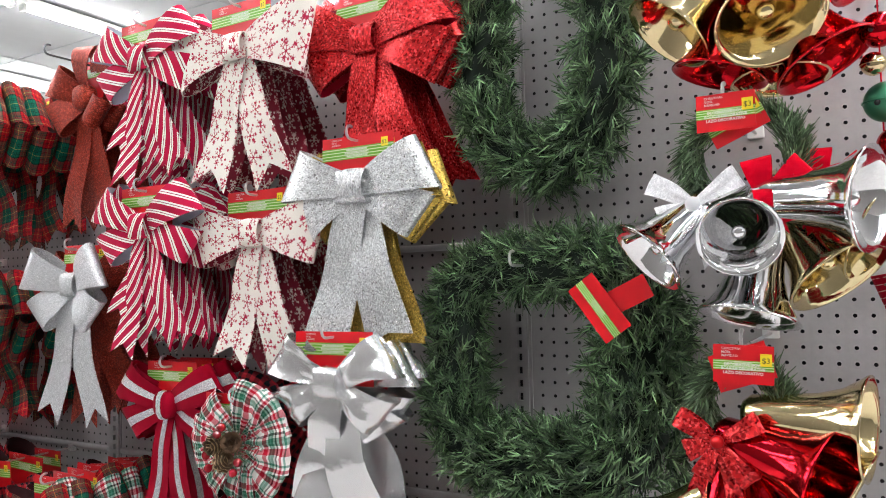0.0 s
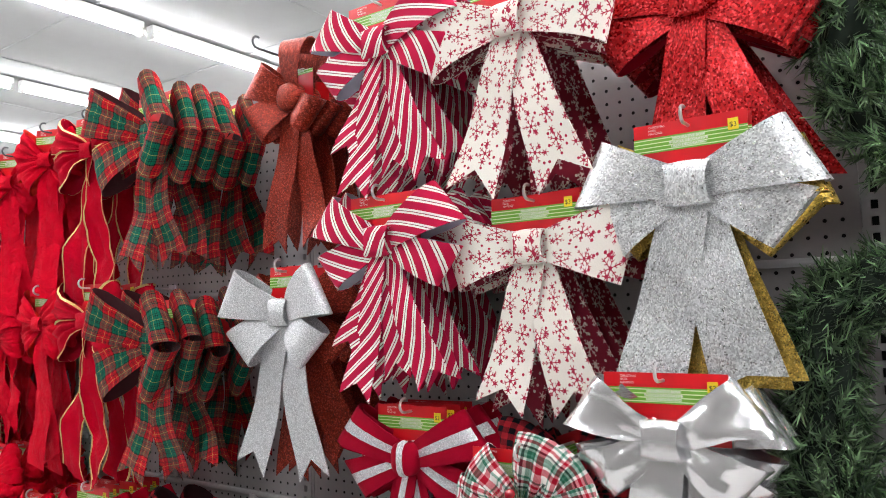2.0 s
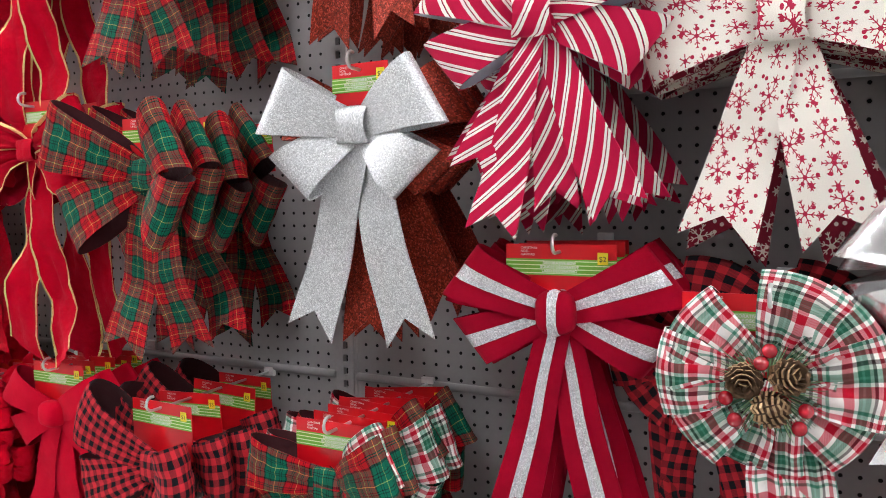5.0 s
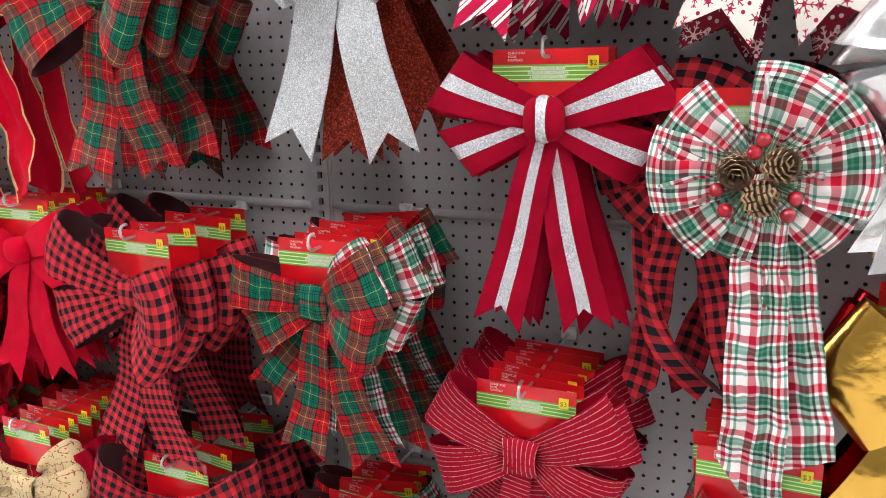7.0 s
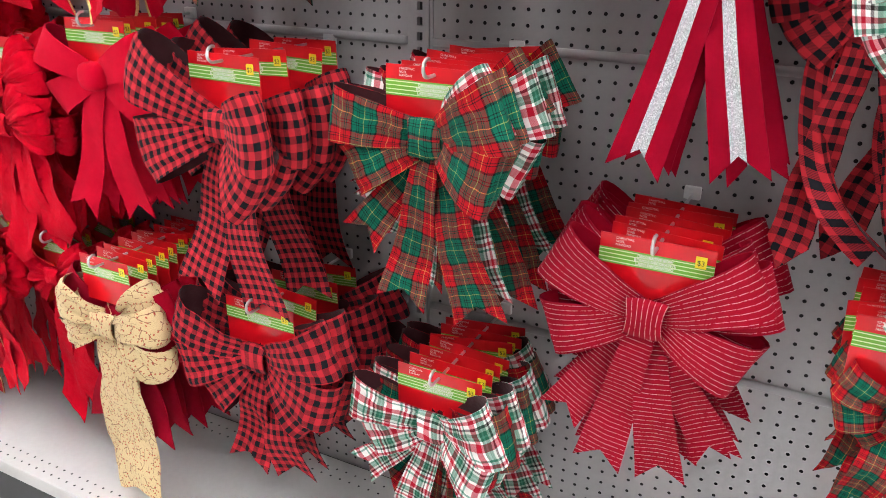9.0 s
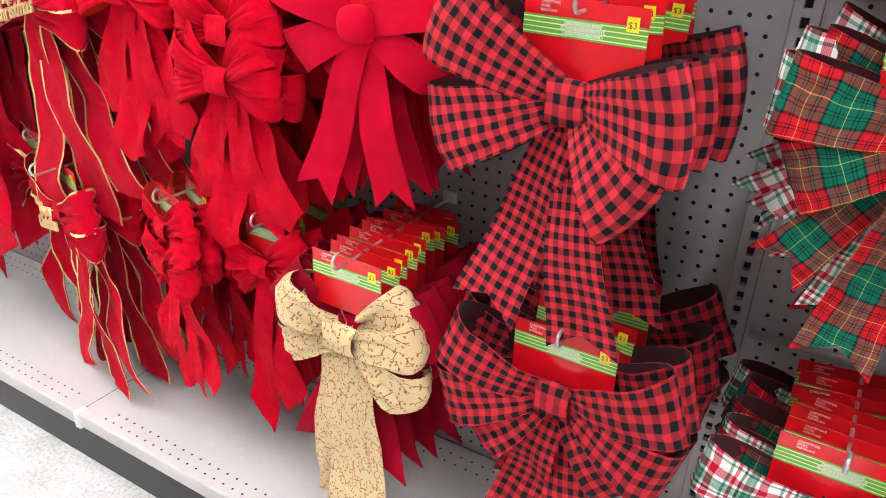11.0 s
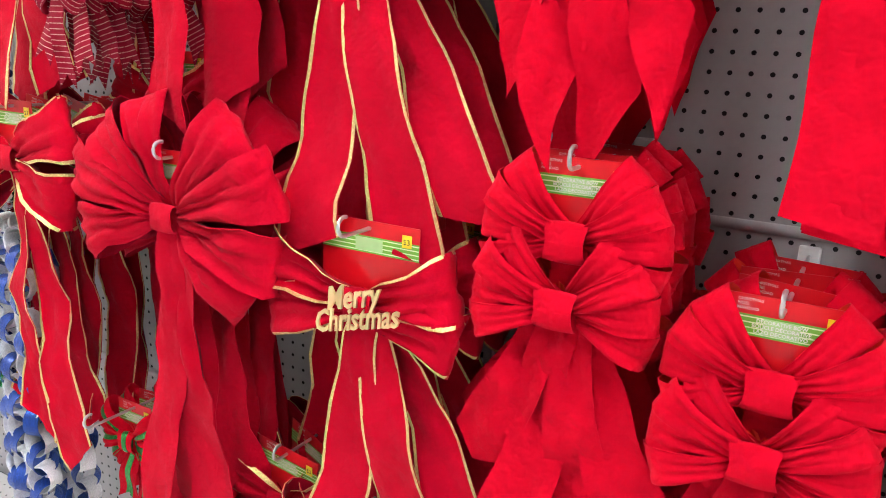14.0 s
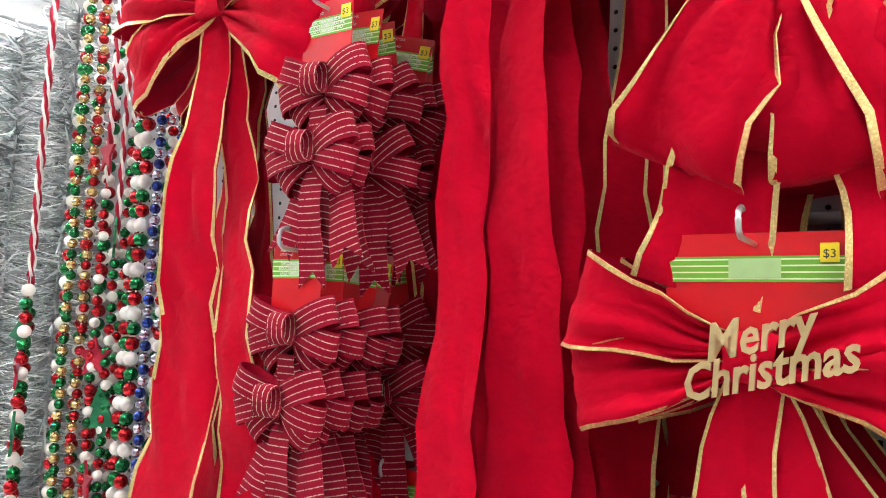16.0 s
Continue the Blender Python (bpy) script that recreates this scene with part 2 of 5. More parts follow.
WHITE_STEEL = plain("white_steel", (0.40, 0.38, 0.385), 0.42, 0.0, 90, 0.05, 0.06)
DECK_STEEL = plain("white_deck_steel", (0.55, 0.535, 0.52), 0.38, 0.0, 70, 0.05, 0.05)
# near-black colour that stands in for the shade inside openings
OPENING_SHADE = plain("opening_shade", (0.015, 0.015, 0.016), 0.9)
KICK = plain("black_kick", (0.03, 0.03, 0.032), 0.5)
ZINC = plain("zinc_wire", (0.62, 0.62, 0.62), 0.32, 0.85, 200, 0.1)
BLACK_WIRE = plain("dark_wire", (0.05, 0.05, 0.055), 0.4, 0.6)
PLASTIC = plain("white_plastic", (0.75, 0.75, 0.74), 0.35)
FLOOR = speckled_floor("speckled_vinyl")
CEIL = plain("ceiling_paint", (0.27, 0.27, 0.27), 0.8, 0, 6, 0.1, 0.05)
# dark, so that the added walls bounce little light
WALLP = plain("wall_paint", (0.12, 0.115, 0.11), 0.8, 0, 8, 0.1, 0.06)
TUBE = lit("lamp_tube", (0.97, 0.98, 1.0), TUBE_POWER)
CARD = plain("red_card", (0.62, 0.003, 0.010), 0.32, 0, 30, 0.04, 0.08, 0.3)
CARD_BACK = plain("card_back", (0.60, 0.55, 0.50), 0.6)
BAND = green_band("green_band")
PALE = plain("pale_print", (0.40, 0.60, 0.26), 0.4)
WHITE_INK = plain("white_print", (0.75, 0.72, 0.68), 0.5)
STICKER = plain("yellow_sticker", (0.85, 0.68, 0.02), 0.4)
DARK_INK = plain("dark_print", (0.05, 0.06, 0.02), 0.5)

VELVET = cloth("red_felt", (0.52, 0.002, 0.022), 0.9, 0.02, 0.15)
VELVET_DEEP = cloth("deep_red_felt", (0.28, 0.002, 0.016), 0.9, 0.02, 0.15)
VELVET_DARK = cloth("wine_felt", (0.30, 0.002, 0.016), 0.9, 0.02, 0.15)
RED_CLOTH = cloth("bright_red_cloth", (0.56, 0.0008, 0.016), 0.8, 0.02, 0.5)
RED_FLOCK = cloth("red_flocked_ribbon", (0.47, 0.0008, 0.017), 0.85, 0.03, 0.38)
ORANGE_BACK = cloth("orange_red_lining", (0.66, 0.028, 0.016), 0.7, 0.02, 0.3)
LILAC = cloth("grey_lining", (0.45, 0.44, 0.52), 0.8, 0.1, 0.1)
SILVER_G = glitter("silver_glitter", (0.72, 0.73, 0.75), 0.6, 760, 0.42, 0.5, 0.5)
BIG_SILVER = glitter("silver_crackle", (0.78, 0.79, 0.80), 0.75, 480, 0.36, 0.60, 0.8, 0.20)
GOLD_G = glitter("gold_glitter", (0.62, 0.42, 0.09), 0.8, 500, 0.35, 0.6, 0.8)
COPPER_G = glitter("copper_red_glitter", (0.33, 0.026, 0.008), 0.55, 520, 0.40, 0.85, 0.9, 0.05)
RED_SEQ = glitter("red_sequin", (0.62, 0.008, 0.012), 0.6, 330, 0.30, 0.65, 0.9, 0.12)
SATIN = foil("silver_satin", (0.84, 0.84, 0.85), 0.24, 0.85)
GOLD_FOIL = foil("gold_foil", (0.85, 0.50, 0.10), 0.22, 1.0)
GOLD_TRIM = glitter("gold_trim", GOLDC, 0.7, 900, 0.4, 0.3, 0.4, 0.1)
CANDY = candy("candy_stripe_felt")
SNOW = snow("snowflake_felt", (0.78, 0.73, 0.66), (0.40, 0.014, 0.050))
SNOW_WINE = snow("wine_snowflake_felt", (0.20, 0.006, 0.022), (0.6, 0.5, 0.45))
SETT_G, SETT_R, SETT_W = (0.001, 0.165, 0.104), (0.50, 0.006, 0.020), (0.78, 0.60, 0.16)
GREEN_SETT = [(0.0, SETT_G), (0.06, INK), (0.075, SETT_G), (0.105, INK), (0.12, SETT_G), (0.20, SETT_W), (0.213, SETT_G), (0.30, INK), (0.315, SETT_G), (0.345, INK), (0.36, SETT_G), (0.455, INK), (0.49, SETT_R), (0.58, INK), (0.594, SETT_R), (0.62, INK), (0.634, SETT_R), (0.72, SETT_W), (0.732, SETT_R), (0.82, INK), (0.834, SETT_R), (0.86, INK), (0.874, SETT_R), (0.965, INK)]
TARTAN = tartan("green_red_tartan", 0.074, GREEN_SETT, GREEN_SETT, 0, 0.8, 0.45)
TARTAN_SMALL = tartan("small_green_red_tartan", 0.046, GREEN_SETT, GREEN_SETT, 0, 0.8, 0.4)
WH = (0.90, 0.88, 0.86)
WHITE_SETT = [(0.0, WH), (0.12, (0.58, 0.010, 0.05)), (0.28, WH), (0.34, (0.04, 0.22, 0.14)), (0.40, (0.12, 0.36, 0.27)), (0.44, (0.04, 0.22, 0.14)), (0.52, (0.55, 0.62, 0.55)), (0.58, (0.05, 0.03, 0.03)), (0.64, WH), (0.72, (0.58, 0.010, 0.05)), (0.80, WH), (0.86, (0.12, 0.34, 0.26)), (0.92, WH)]
WHITE_TARTAN = tartan("white_red_green_tartan", 0.062, WHITE_SETT, WHITE_SETT, 0, 0.8, 0.6)
BUF_SETT = [(0.0, (0.60, 0.030, 0.046)), (0.5, INK)]
BUFFALO = tartan("red_black_check", 0.0205, [(0.0, (0.54, 0.024, 0.038)), (0.5, INK)], [(0.0, (0.54, 0.024, 0.038)), (0.5, INK)], 0, 0.85, 0.15)
BUFFALO_BIG = tartan("red_black_check_large", 0.0190, BUF_SETT, BUF_SETT, 0, 0.85, 0.2)
LINED_RED = lined("red_silver_lined_ribbon", (0.30, 0.002, 0.017), (0.60, 0.42, 0.38), 0.0072, 0.105, False)
LINED_PINK = lined("dusty_red_lined_ribbon", (0.25, 0.004, 0.020), (0.62, 0.42, 0.34), 0.0080, 0.14, False)
LINED_RED_ACROSS = lined("red_silver_cross_lined_ribbon", (0.30, 0.002, 0.017), (0.60, 0.42, 0.38), 0.0072, 0.105, True)
LINED_PINK_ACROSS = lined("dusty_red_cross_lined_ribbon", (0.25, 0.004, 0.020), (0.62, 0.42, 0.34), 0.0080, 0.14, True)
SPRIG = sprigs("sprig_linen")
# near-black ribbon backs: the shade inside the loops is put into this colour
BACK_SHADE = cloth("back_shade", (0.05, 0.012, 0.015), 0.9, 0.1, 0.2)
NEEDLES = needle_mat("pine_needles", (0.008, 0.028, 0.013), (0.145, 0.245, 0.118))
MINI_NEEDLES = needle_mat("mini_pine_needles", (0.03, 0.06, 0.02), (0.10, 0.17, 0.08))
CHROME = foil("chrome_bell", (0.86, 0.86, 0.87), 0.07, 1.0, 0.05)
GOLD_BELL = foil("gold_bell", (0.80, 0.66, 0.38), 0.10, 1.0, 0.05)
RED_BELL = foil("red_bell", (0.62, 0.01, 0.02), 0.10, 1.0, 0.05)
GREEN_BELL = foil("green_bell", (0.06, 0.24, 0.14), 0.3, 0.85, 0.05)
CONE = plain("pine_cone", (0.11, 0.058, 0.028), 0.8, 0, 150, 0.3, 0.4)
CONE_TIP = plain("pine_cone_tip", (0.33, 0.21, 0.11), 0.8, 0, 150, 0.3, 0.3)
BERRY = plain("berry", (0.30, 0.004, 0.012), 0.2, 0, 40, 0.02, 0.05, 0.4)
BEADS = [plain("pearl_bead", (0.80, 0.76, 0.70), 0.3), foil("red_bead", (0.50, 0.012, 0.02), 0.22, 0.8), foil("green_bead", (0.015, 0.20, 0.06), 0.22, 0.8), foil("gold_bead", (0.78, 0.58, 0.24), 0.22, 0.9), foil("blue_bead", (0.03, 0.06, 0.30), 0.22, 0.8), foil("silver_bead", (0.62, 0.58, 0.68), 0.22, 0.9)]
TINSEL = needle_mat("silver_tinsel", (0.14, 0.17, 0.18), (0.70, 0.74, 0.73))
BLUE_G = glitter("blue_glitter", (0.008, 0.055, 0.32), 0.4, 700)
WHITE_G = glitter("white_glitter", (0.86, 0.86, 0.88), 0.0, 700, 0.5, 0.25)
FELT_RED = cloth("red_star_felt", (0.35, 0.01, 0.03), 0.9, 0.2, 0.1)
FELT_GREEN = cloth("green_tree_felt", (0.015, 0.14, 0.06), 0.9, 0.2, 0.1)


# ---- building helpers ----
def link_mesh(name, bm, mats, parent=None):
    me = bpy.data.meshes.new(name)
    bm.to_mesh(me)
    bm.free()
    for m in mats if isinstance(mats, (list, tuple)) else (mats,):
        me.materials.append(m)
    ob = new(name, me)
    if parent is not None:
        ob.parent = parent
    return ob


def part(name, bm, material, parent, label=""):
    return tagged(link_mesh(name, bm, material, parent), label)


def empty(name, m, label, category, group=""):
    ob = new(name)
    ob.empty_display_size = 0.02
    ob.matrix_basis = m
    return tagged(ob, label, category, group)


def box(bm, x0, x1, y0, y1, z0, z1, bevel=0.0, mat=0):
    m = Matrix.LocRotScale(((x0 + x1) / 2, (y0 + y1) / 2, (z0 + z1) / 2), None, (x1 - x0, y1 - y0, z1 - z0))
    made = bmesh.ops.create_cube(bm, size=1, matrix=m)["verts"]
    faces = {f for v in made for f in v.link_faces}
    for f in faces:
        f.material_index = mat
    if bevel:
        edges = list({e for v in made for e in v.link_edges})
        bmesh.ops.bevel(bm, geom=edges, offset=bevel, segments=2, affect="EDGES", profile=0.5)
    return bm


def tube(bm, pts, r, sides=8, closed=False, mat=0):
    """A round wire through points."""
    pts = [Vector(p) for p in pts]
    rings, up = [], Vector((0.13, 0.31, 0.94))
    for i, p in enumerate(pts):
        a = pts[i - 1] if i or closed else p
        b = pts[(i + 1) % len(pts)] if i + 1 < len(pts) or closed else p
        d = (b - a).normalized()
        s = d.cross(up).normalized()
        t = s.cross(d)
        rr = r[i] if isinstance(r, (list, tuple)) else r
        rings.append([bm.verts.new(p + (s * math.cos(k * 2 * math.pi / sides) + t * math.sin(k * 2 * math.pi / sides)) * rr) for k in range(sides)])
    pairs = list(zip(rings, rings[1:])) + ([(rings[-1], rings[0])] if closed else [])
    for a, b in pairs:
        for k in range(sides):
            f = bm.faces.new((a[k], a[(k + 1) % sides], b[(k + 1) % sides], b[k]))
            f.smooth, f.material_index = True, mat
    if not closed:
        for ring in (rings[0][::-1], rings[-1]):
            bm.faces.new(ring).material_index = mat
    return bm


def lathe(bm, profile, m=Matrix(), sides=28, mat=0):
    """Turns a profile of (radius, height) about the local z axis."""
    rings = [[bm.verts.new(m @ Vector((r * math.cos(k * 2 * math.pi / sides), r * math.sin(k * 2 * math.pi / sides), z))) for k in range(sides)] for r, z in profile]
    for a, b in zip(rings, rings[1:]):
        for k in range(sides):
            f = bm.faces.new((a[k], a[(k + 1) % sides], b[(k + 1) % sides], b[k]))
            f.smooth, f.material_index = True, mat
    return bm


def ball(bm, c, r, mat=0, seg=12, squash=1.0):
    made = bmesh.ops.create_uvsphere(bm, u_segments=seg, v_segments=max(6, seg // 2 + 1), radius=r, matrix=Matrix.Translation(c) @ Matrix.Diagonal((1, 1, squash, 1)))["verts"]
    for f in {f for v in made for f in v.link_faces}:
        f.smooth, f.material_index = True, mat
    return bm


def uv_layer(bm):
    return bm.loops.layers.uv.get("UVMap") or bm.loops.layers.uv.new("UVMap")


def sheet(bm, grid, us, vs, thick, flip=False):
    """A ribbon with thickness from a grid of points; face material 0 outside, 1 inside."""
    n, m = len(grid), len(grid[0])
    uvl = uv_layer(bm)
    front, back = [], []
    for i in range(n):
        fr, br = [], []
        for j in range(m):
            du = grid[min(i + 1, n - 1)][j] - grid[max(i - 1, 0)][j]
            dv = grid[i][min(j + 1, m - 1)] - grid[i][max(j - 1, 0)]
            nrm = du.cross(dv)
            nrm = nrm.normalized() if nrm.length > 1e-9 else Vector((0, -1, 0))
            if flip:
                nrm = -nrm
            fr.append(bm.verts.new(grid[i][j] + nrm * thick / 2))
            br.append(bm.verts.new(grid[i][j] - nrm * thick / 2))
        front.append(fr)
        back.append(br)

    def face(vs4, keys, mat):
        f = bm.faces.new(vs4)
        f.smooth, f.material_index = True, mat
        for lp, (i, j) in zip(f.loops, keys):
            lp[uvl].uv = (us[i][j], vs[i][j])
        return f
    for i in range(n - 1):
        for j in range(m - 1):
            for k in ([(i, j), (i + 1, j), (i + 1, j + 1)], [(i, j), (i + 1, j + 1), (i, j + 1)]):
                if flip:
                    k = k[::-1]
                face([front[a][b] for a, b in k], k, 0)
                k = k[::-1]
                face([back[a][b] for a, b in k], k, 1)
    rim = [(i, 0) for i in range(n)] + [(n - 1, j) for j in range(1, m)] + [(i, m - 1) for i in range(n - 2, -1, -1)] + [(0, j) for j in range(m - 2, 0, -1)]
    for a, b in zip(rim, rim[1:] + rim[:1]):
        f = face([front[a[0]][a[1]], back[a[0]][a[1]], back[b[0]][b[1]], front[b[0]][b[1]]], [a, a, b, b], 0)
        for e in f.edges:
            e.smooth = False
    return bm


def loop_grid(ang, length, w0, w1, bulge, n=19, m=7, pleat=0.0, crumple=0.0, sag=0.0, lean=0.0, seed=0, part_v=(-1, 1), lift=0.0, power=0.8, slant=0.0, rnd=0.0):
    """A closed ribbon loop that leaves the knot at an angle and comes back behind."""
    a = radians(ang)
    er, ew = Vector((math.cos(a), 0, math.sin(a))), Vector((-math.sin(a), 0, math.cos(a)))
    grid, us, vs = [], [], []
    run, last = 0.0, None
    for i in range(n):
        th = 2 * math.pi * (0.03 + 0.94 * i / (n - 1))
        k = (1 - math.cos(th)) / 2
        d = bulge * math.sin(th) * (0.25 + 0.75 * math.sin(th / 2)) + lean * k * length
        w = w0 + (w1 - w0) * k ** power
        row, ru, rv = [], [], []
        mid = (k * length, d)
        if last:
            run += math.hypot(mid[0] - last[0], mid[1] - last[1])
        last = mid
        for j in range(m):
            v = part_v[0] + (part_v[1] - part_v[0]) * j / (m - 1)
            r = 0.006 + k * length * (1 + slant * v * k - rnd * v * v * k)
            fold = pleat * math.cos(v * math.pi * 3 + seed) * (1 - 0.75 * k) * min(1, k * 6)
            sgn = 1 if th < math.pi else -1
            p = er * r + ew * (v * w) + Vector((0, -1, 0)) * (d + sgn * (fold + lift))
            if crumple:
                q = noise.noise(Vector((r * 22 + seed * 3.1, v * 1.4, seed + sgn)))
                p += Vector((0, -1, 0)) * q * crumple * min(1, k * 3) + ew * noise.noise(Vector((r * 16, v + 5, seed))) * crumple * 0.8
            p.z -= sag * k * k
            row.append(p)
            ru.append(run)
            rv.append(v * (w0 * 0.35 + w1 * 0.65))
        grid.append(row)
        us.append(ru)
        vs.append(rv)
    return grid, us, vs


def tail_grid(ang, length, w0, w1, notch=0.03, wave=0.006, cycles=1.2, n=17, m=7, pleat=0.0, crumple=0.0, seed=0, x0=0.0, z0=0.0, depth=0.0, slope=0.0, part_v=(-1, 1), lift=0.0, back=0.0, spread=1.0, twist=0.0, bend=0.0):
    """A ribbon end that hangs from the knot, with a swallow-tail cut."""
    a = radians(ang)
    grid, us, vs = [], [], []
    for i in range(n):
        s = i / (n - 1)
        row, ru, rv = [], [], []
        ai = a + radians(bend) * s
        er, ew = Vector((math.sin(ai), 0, -math.cos(ai))), Vector((math.cos(ai), 0, math.sin(ai)))
        w = w0 + (w1 - w0) * min(1, s * 1.0) ** spread
        for j in range(m):
            v = part_v[0] + (part_v[1] - part_v[0]) * j / (m - 1)
            le = (length - notch * (1 - abs(v)) + slope * v) * s
            d = depth + wave * math.sin(2 * math.pi * (cycles * s) + seed * 1.7) * min(1, s * 2) - back * s
            d += pleat * math.cos(v * math.pi * 3 + seed) * (1 - 0.8 * s)
            d += twist * v * math.sin(math.pi * s * 1.4 + seed) + lift
            p = er * le + ew * (v * w) + Vector((x0, -d, z0))
            if crumple:
                p.y -= noise.noise(Vector((le * 16 + seed * 2.3, v * 1.5, seed))) * crumple
                p += ew * noise.noise(Vector((le * 11 + seed * 5.3, 3.0, seed))) * crumple * 0.8
            row.append(p)
            ru.append(le)
            rv.append(v * w1)
        grid.append(row)
        us.append(ru)
        vs.append(rv)
    return grid, us, vs


def text_mesh(name, lines, size, material, parent, at, turn=(90, 0, 0), extrude=0.0, shear=0.0, align="CENTER", gap=1.0, fat=0.0):
    cu = bpy.data.curves.new(name, "FONT")
    cu.body, cu.size, cu.align_x, cu.resolution_u, cu.shear, cu.extrude, cu.space_line, cu.offset = "\n".join(lines), size, align, 2, shear, extrude, gap, fat
    tmp = bpy.data.objects.new(name, cu)
    me = bpy.data.meshes.new_from_object(tmp)
    bpy.data.objects.remove(tmp)
    me.materials.clear()
    me.materials.append(material)
    ob = new(name, me)
    ob.parent = parent
    ob.matrix_basis = pose(*at, *turn)
    return ob


# ---- the large structure ----
BAY, UPRIGHT_X = 1.232, [0.607, -0.625, -1.857, -3.089, -4.321, -5.553]
SEAMS = [0.102, 0.612, 1.122, 1.632, 2.142]
DECK_Z = 0.15


def room():
    bm = box(bmesh.new(), -16, 9, -3.3, 10, -0.1, 0)
    tagged(link_mesh("floor", bm, FLOOR), "pale speckled vinyl shop floor", "floor", kind="structure")
    bm = box(bmesh.new(), -16, 9, -3.3, 10, 3.64, 3.74)
    for k in range(-2, 8):
        box(bm, -16, 9, k * 1.22 - 0.012, k * 1.22 + 0.012, 3.634, 3.64)
    for k in range(-12, 8):
        box(bm, k * 1.24 - 0.35, k * 1.24 - 0.326, -8, 10, 3.632, 3.636)
    tagged(link_mesh("ceiling", bm, CEIL), "white panelled shop ceiling", "ceiling", kind="structure")
    # the south wall is unseen, added close by to keep the light steep
    for name, b in (("wall_west", (-16.2, -16, -3.3, 10)), ("wall_east", (9, 9.2, -3.3, 10)), ("unseen_wall_south", (-16.2, 9.2, -3.5, -3.3)), ("wall_north", (-16.2, 9.2, 10, 10.2)), ):
        tagged(link_mesh(name, box(bmesh.new(), *b, 0, 3.7), WALLP), "plain painted wall added to close the room", "wall", kind="structure")


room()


def ceiling_lamp(x, y0, length):
    """A batten with one bare tube."""
    ob = empty("ceiling_lamp", pose(x, y0, 3.632), "white fluorescent batten lamp on the shop ceiling, lit", "lamp", "ceiling lamps")
    bm = box(bmesh.new(), -0.04, 0.04, 0, length, -0.05, 0, 0.008)
    part("batten", bm, PLASTIC, ob)
    for y in (0.0, length - 0.03):
        part("end_cap", box(bmesh.new(), -0.03, 0.03, y, y + 0.03, -0.10, -0.05, 0.006), PLASTIC, ob)
    bm = tube(bmesh.new(), [(0, 0.03, -0.075), (0, length - 0.03, -0.075)], 0.019, 10)
    part("lamp_tube", bm, TUBE, ob, "glowing white tube")
    return ob


lamp = ceiling_lamp(-5.10, -3.22, 2.36)
for i in range(-5, 8):
    for j in range(5):
        x, y = -5.10 + 1.88 * i, -3.22 + 2.42 * j
        if (i, j) != (0, 0):
            copy_thing(lamp, pose(x, y, 3.632))


def hole_cells(bm, nx, nz, pitch, r, x0, z0, left, right, low, high, flat=False):
    """A sheet with a grid of real round holes; outer margins close it."""
    def at(x, z):
        return (x, z, 0) if flat else (x, 0, z)
    xs = [x0 + pitch * (i - 0.5) for i in range(nx + 1)]
    zs = [z0 + pitch * (j - 0.5) for j in range(nz + 1)]
    corner = {}
    for i, x in enumerate(xs):
        for j, z in enumerate(zs):
            corner[i, j] = bm.verts.new(at(x, z))
    for i in range(nx):
        for j in range(nz):
            cx, cz = x0 + pitch * i, z0 + pitch * j
            o = [bm.verts.new(at(cx + r * math.cos(radians(45 * k + 202.5)), cz + r * math.sin(radians(45 * k + 202.5)))) for k in range(8)]
            c = [corner[i, j], corner[i + 1, j], corner[i + 1, j + 1], corner[i, j + 1]]
            for k in range(4):
                p, q, s = o[2 * k], o[2 * k + 1], o[(2 * k + 2) % 8]
                bm.faces.new((c[k], q, p))
                bm.faces.new((c[k], c[(k + 1) % 4], s, q))
    def quad(a, b, c, d):
        bm.faces.new([bm.verts.new(at(*p)) for p in (a, b, c, d)])
    quad((left, low), (xs[0], low), (xs[0], high), (left, high))
    quad((xs[-1], low), (right, low), (right, high), (xs[-1], high))
    quad((xs[0], low), (xs[-1], low), (xs[-1], zs[0]), (xs[0], zs[0]))
    quad((xs[0], zs[-1]), (xs[-1], zs[-1]), (xs[-1], high), (xs[0], high))
    bmesh.ops.recalc_face_normals(bm, faces=bm.faces)
    return bm


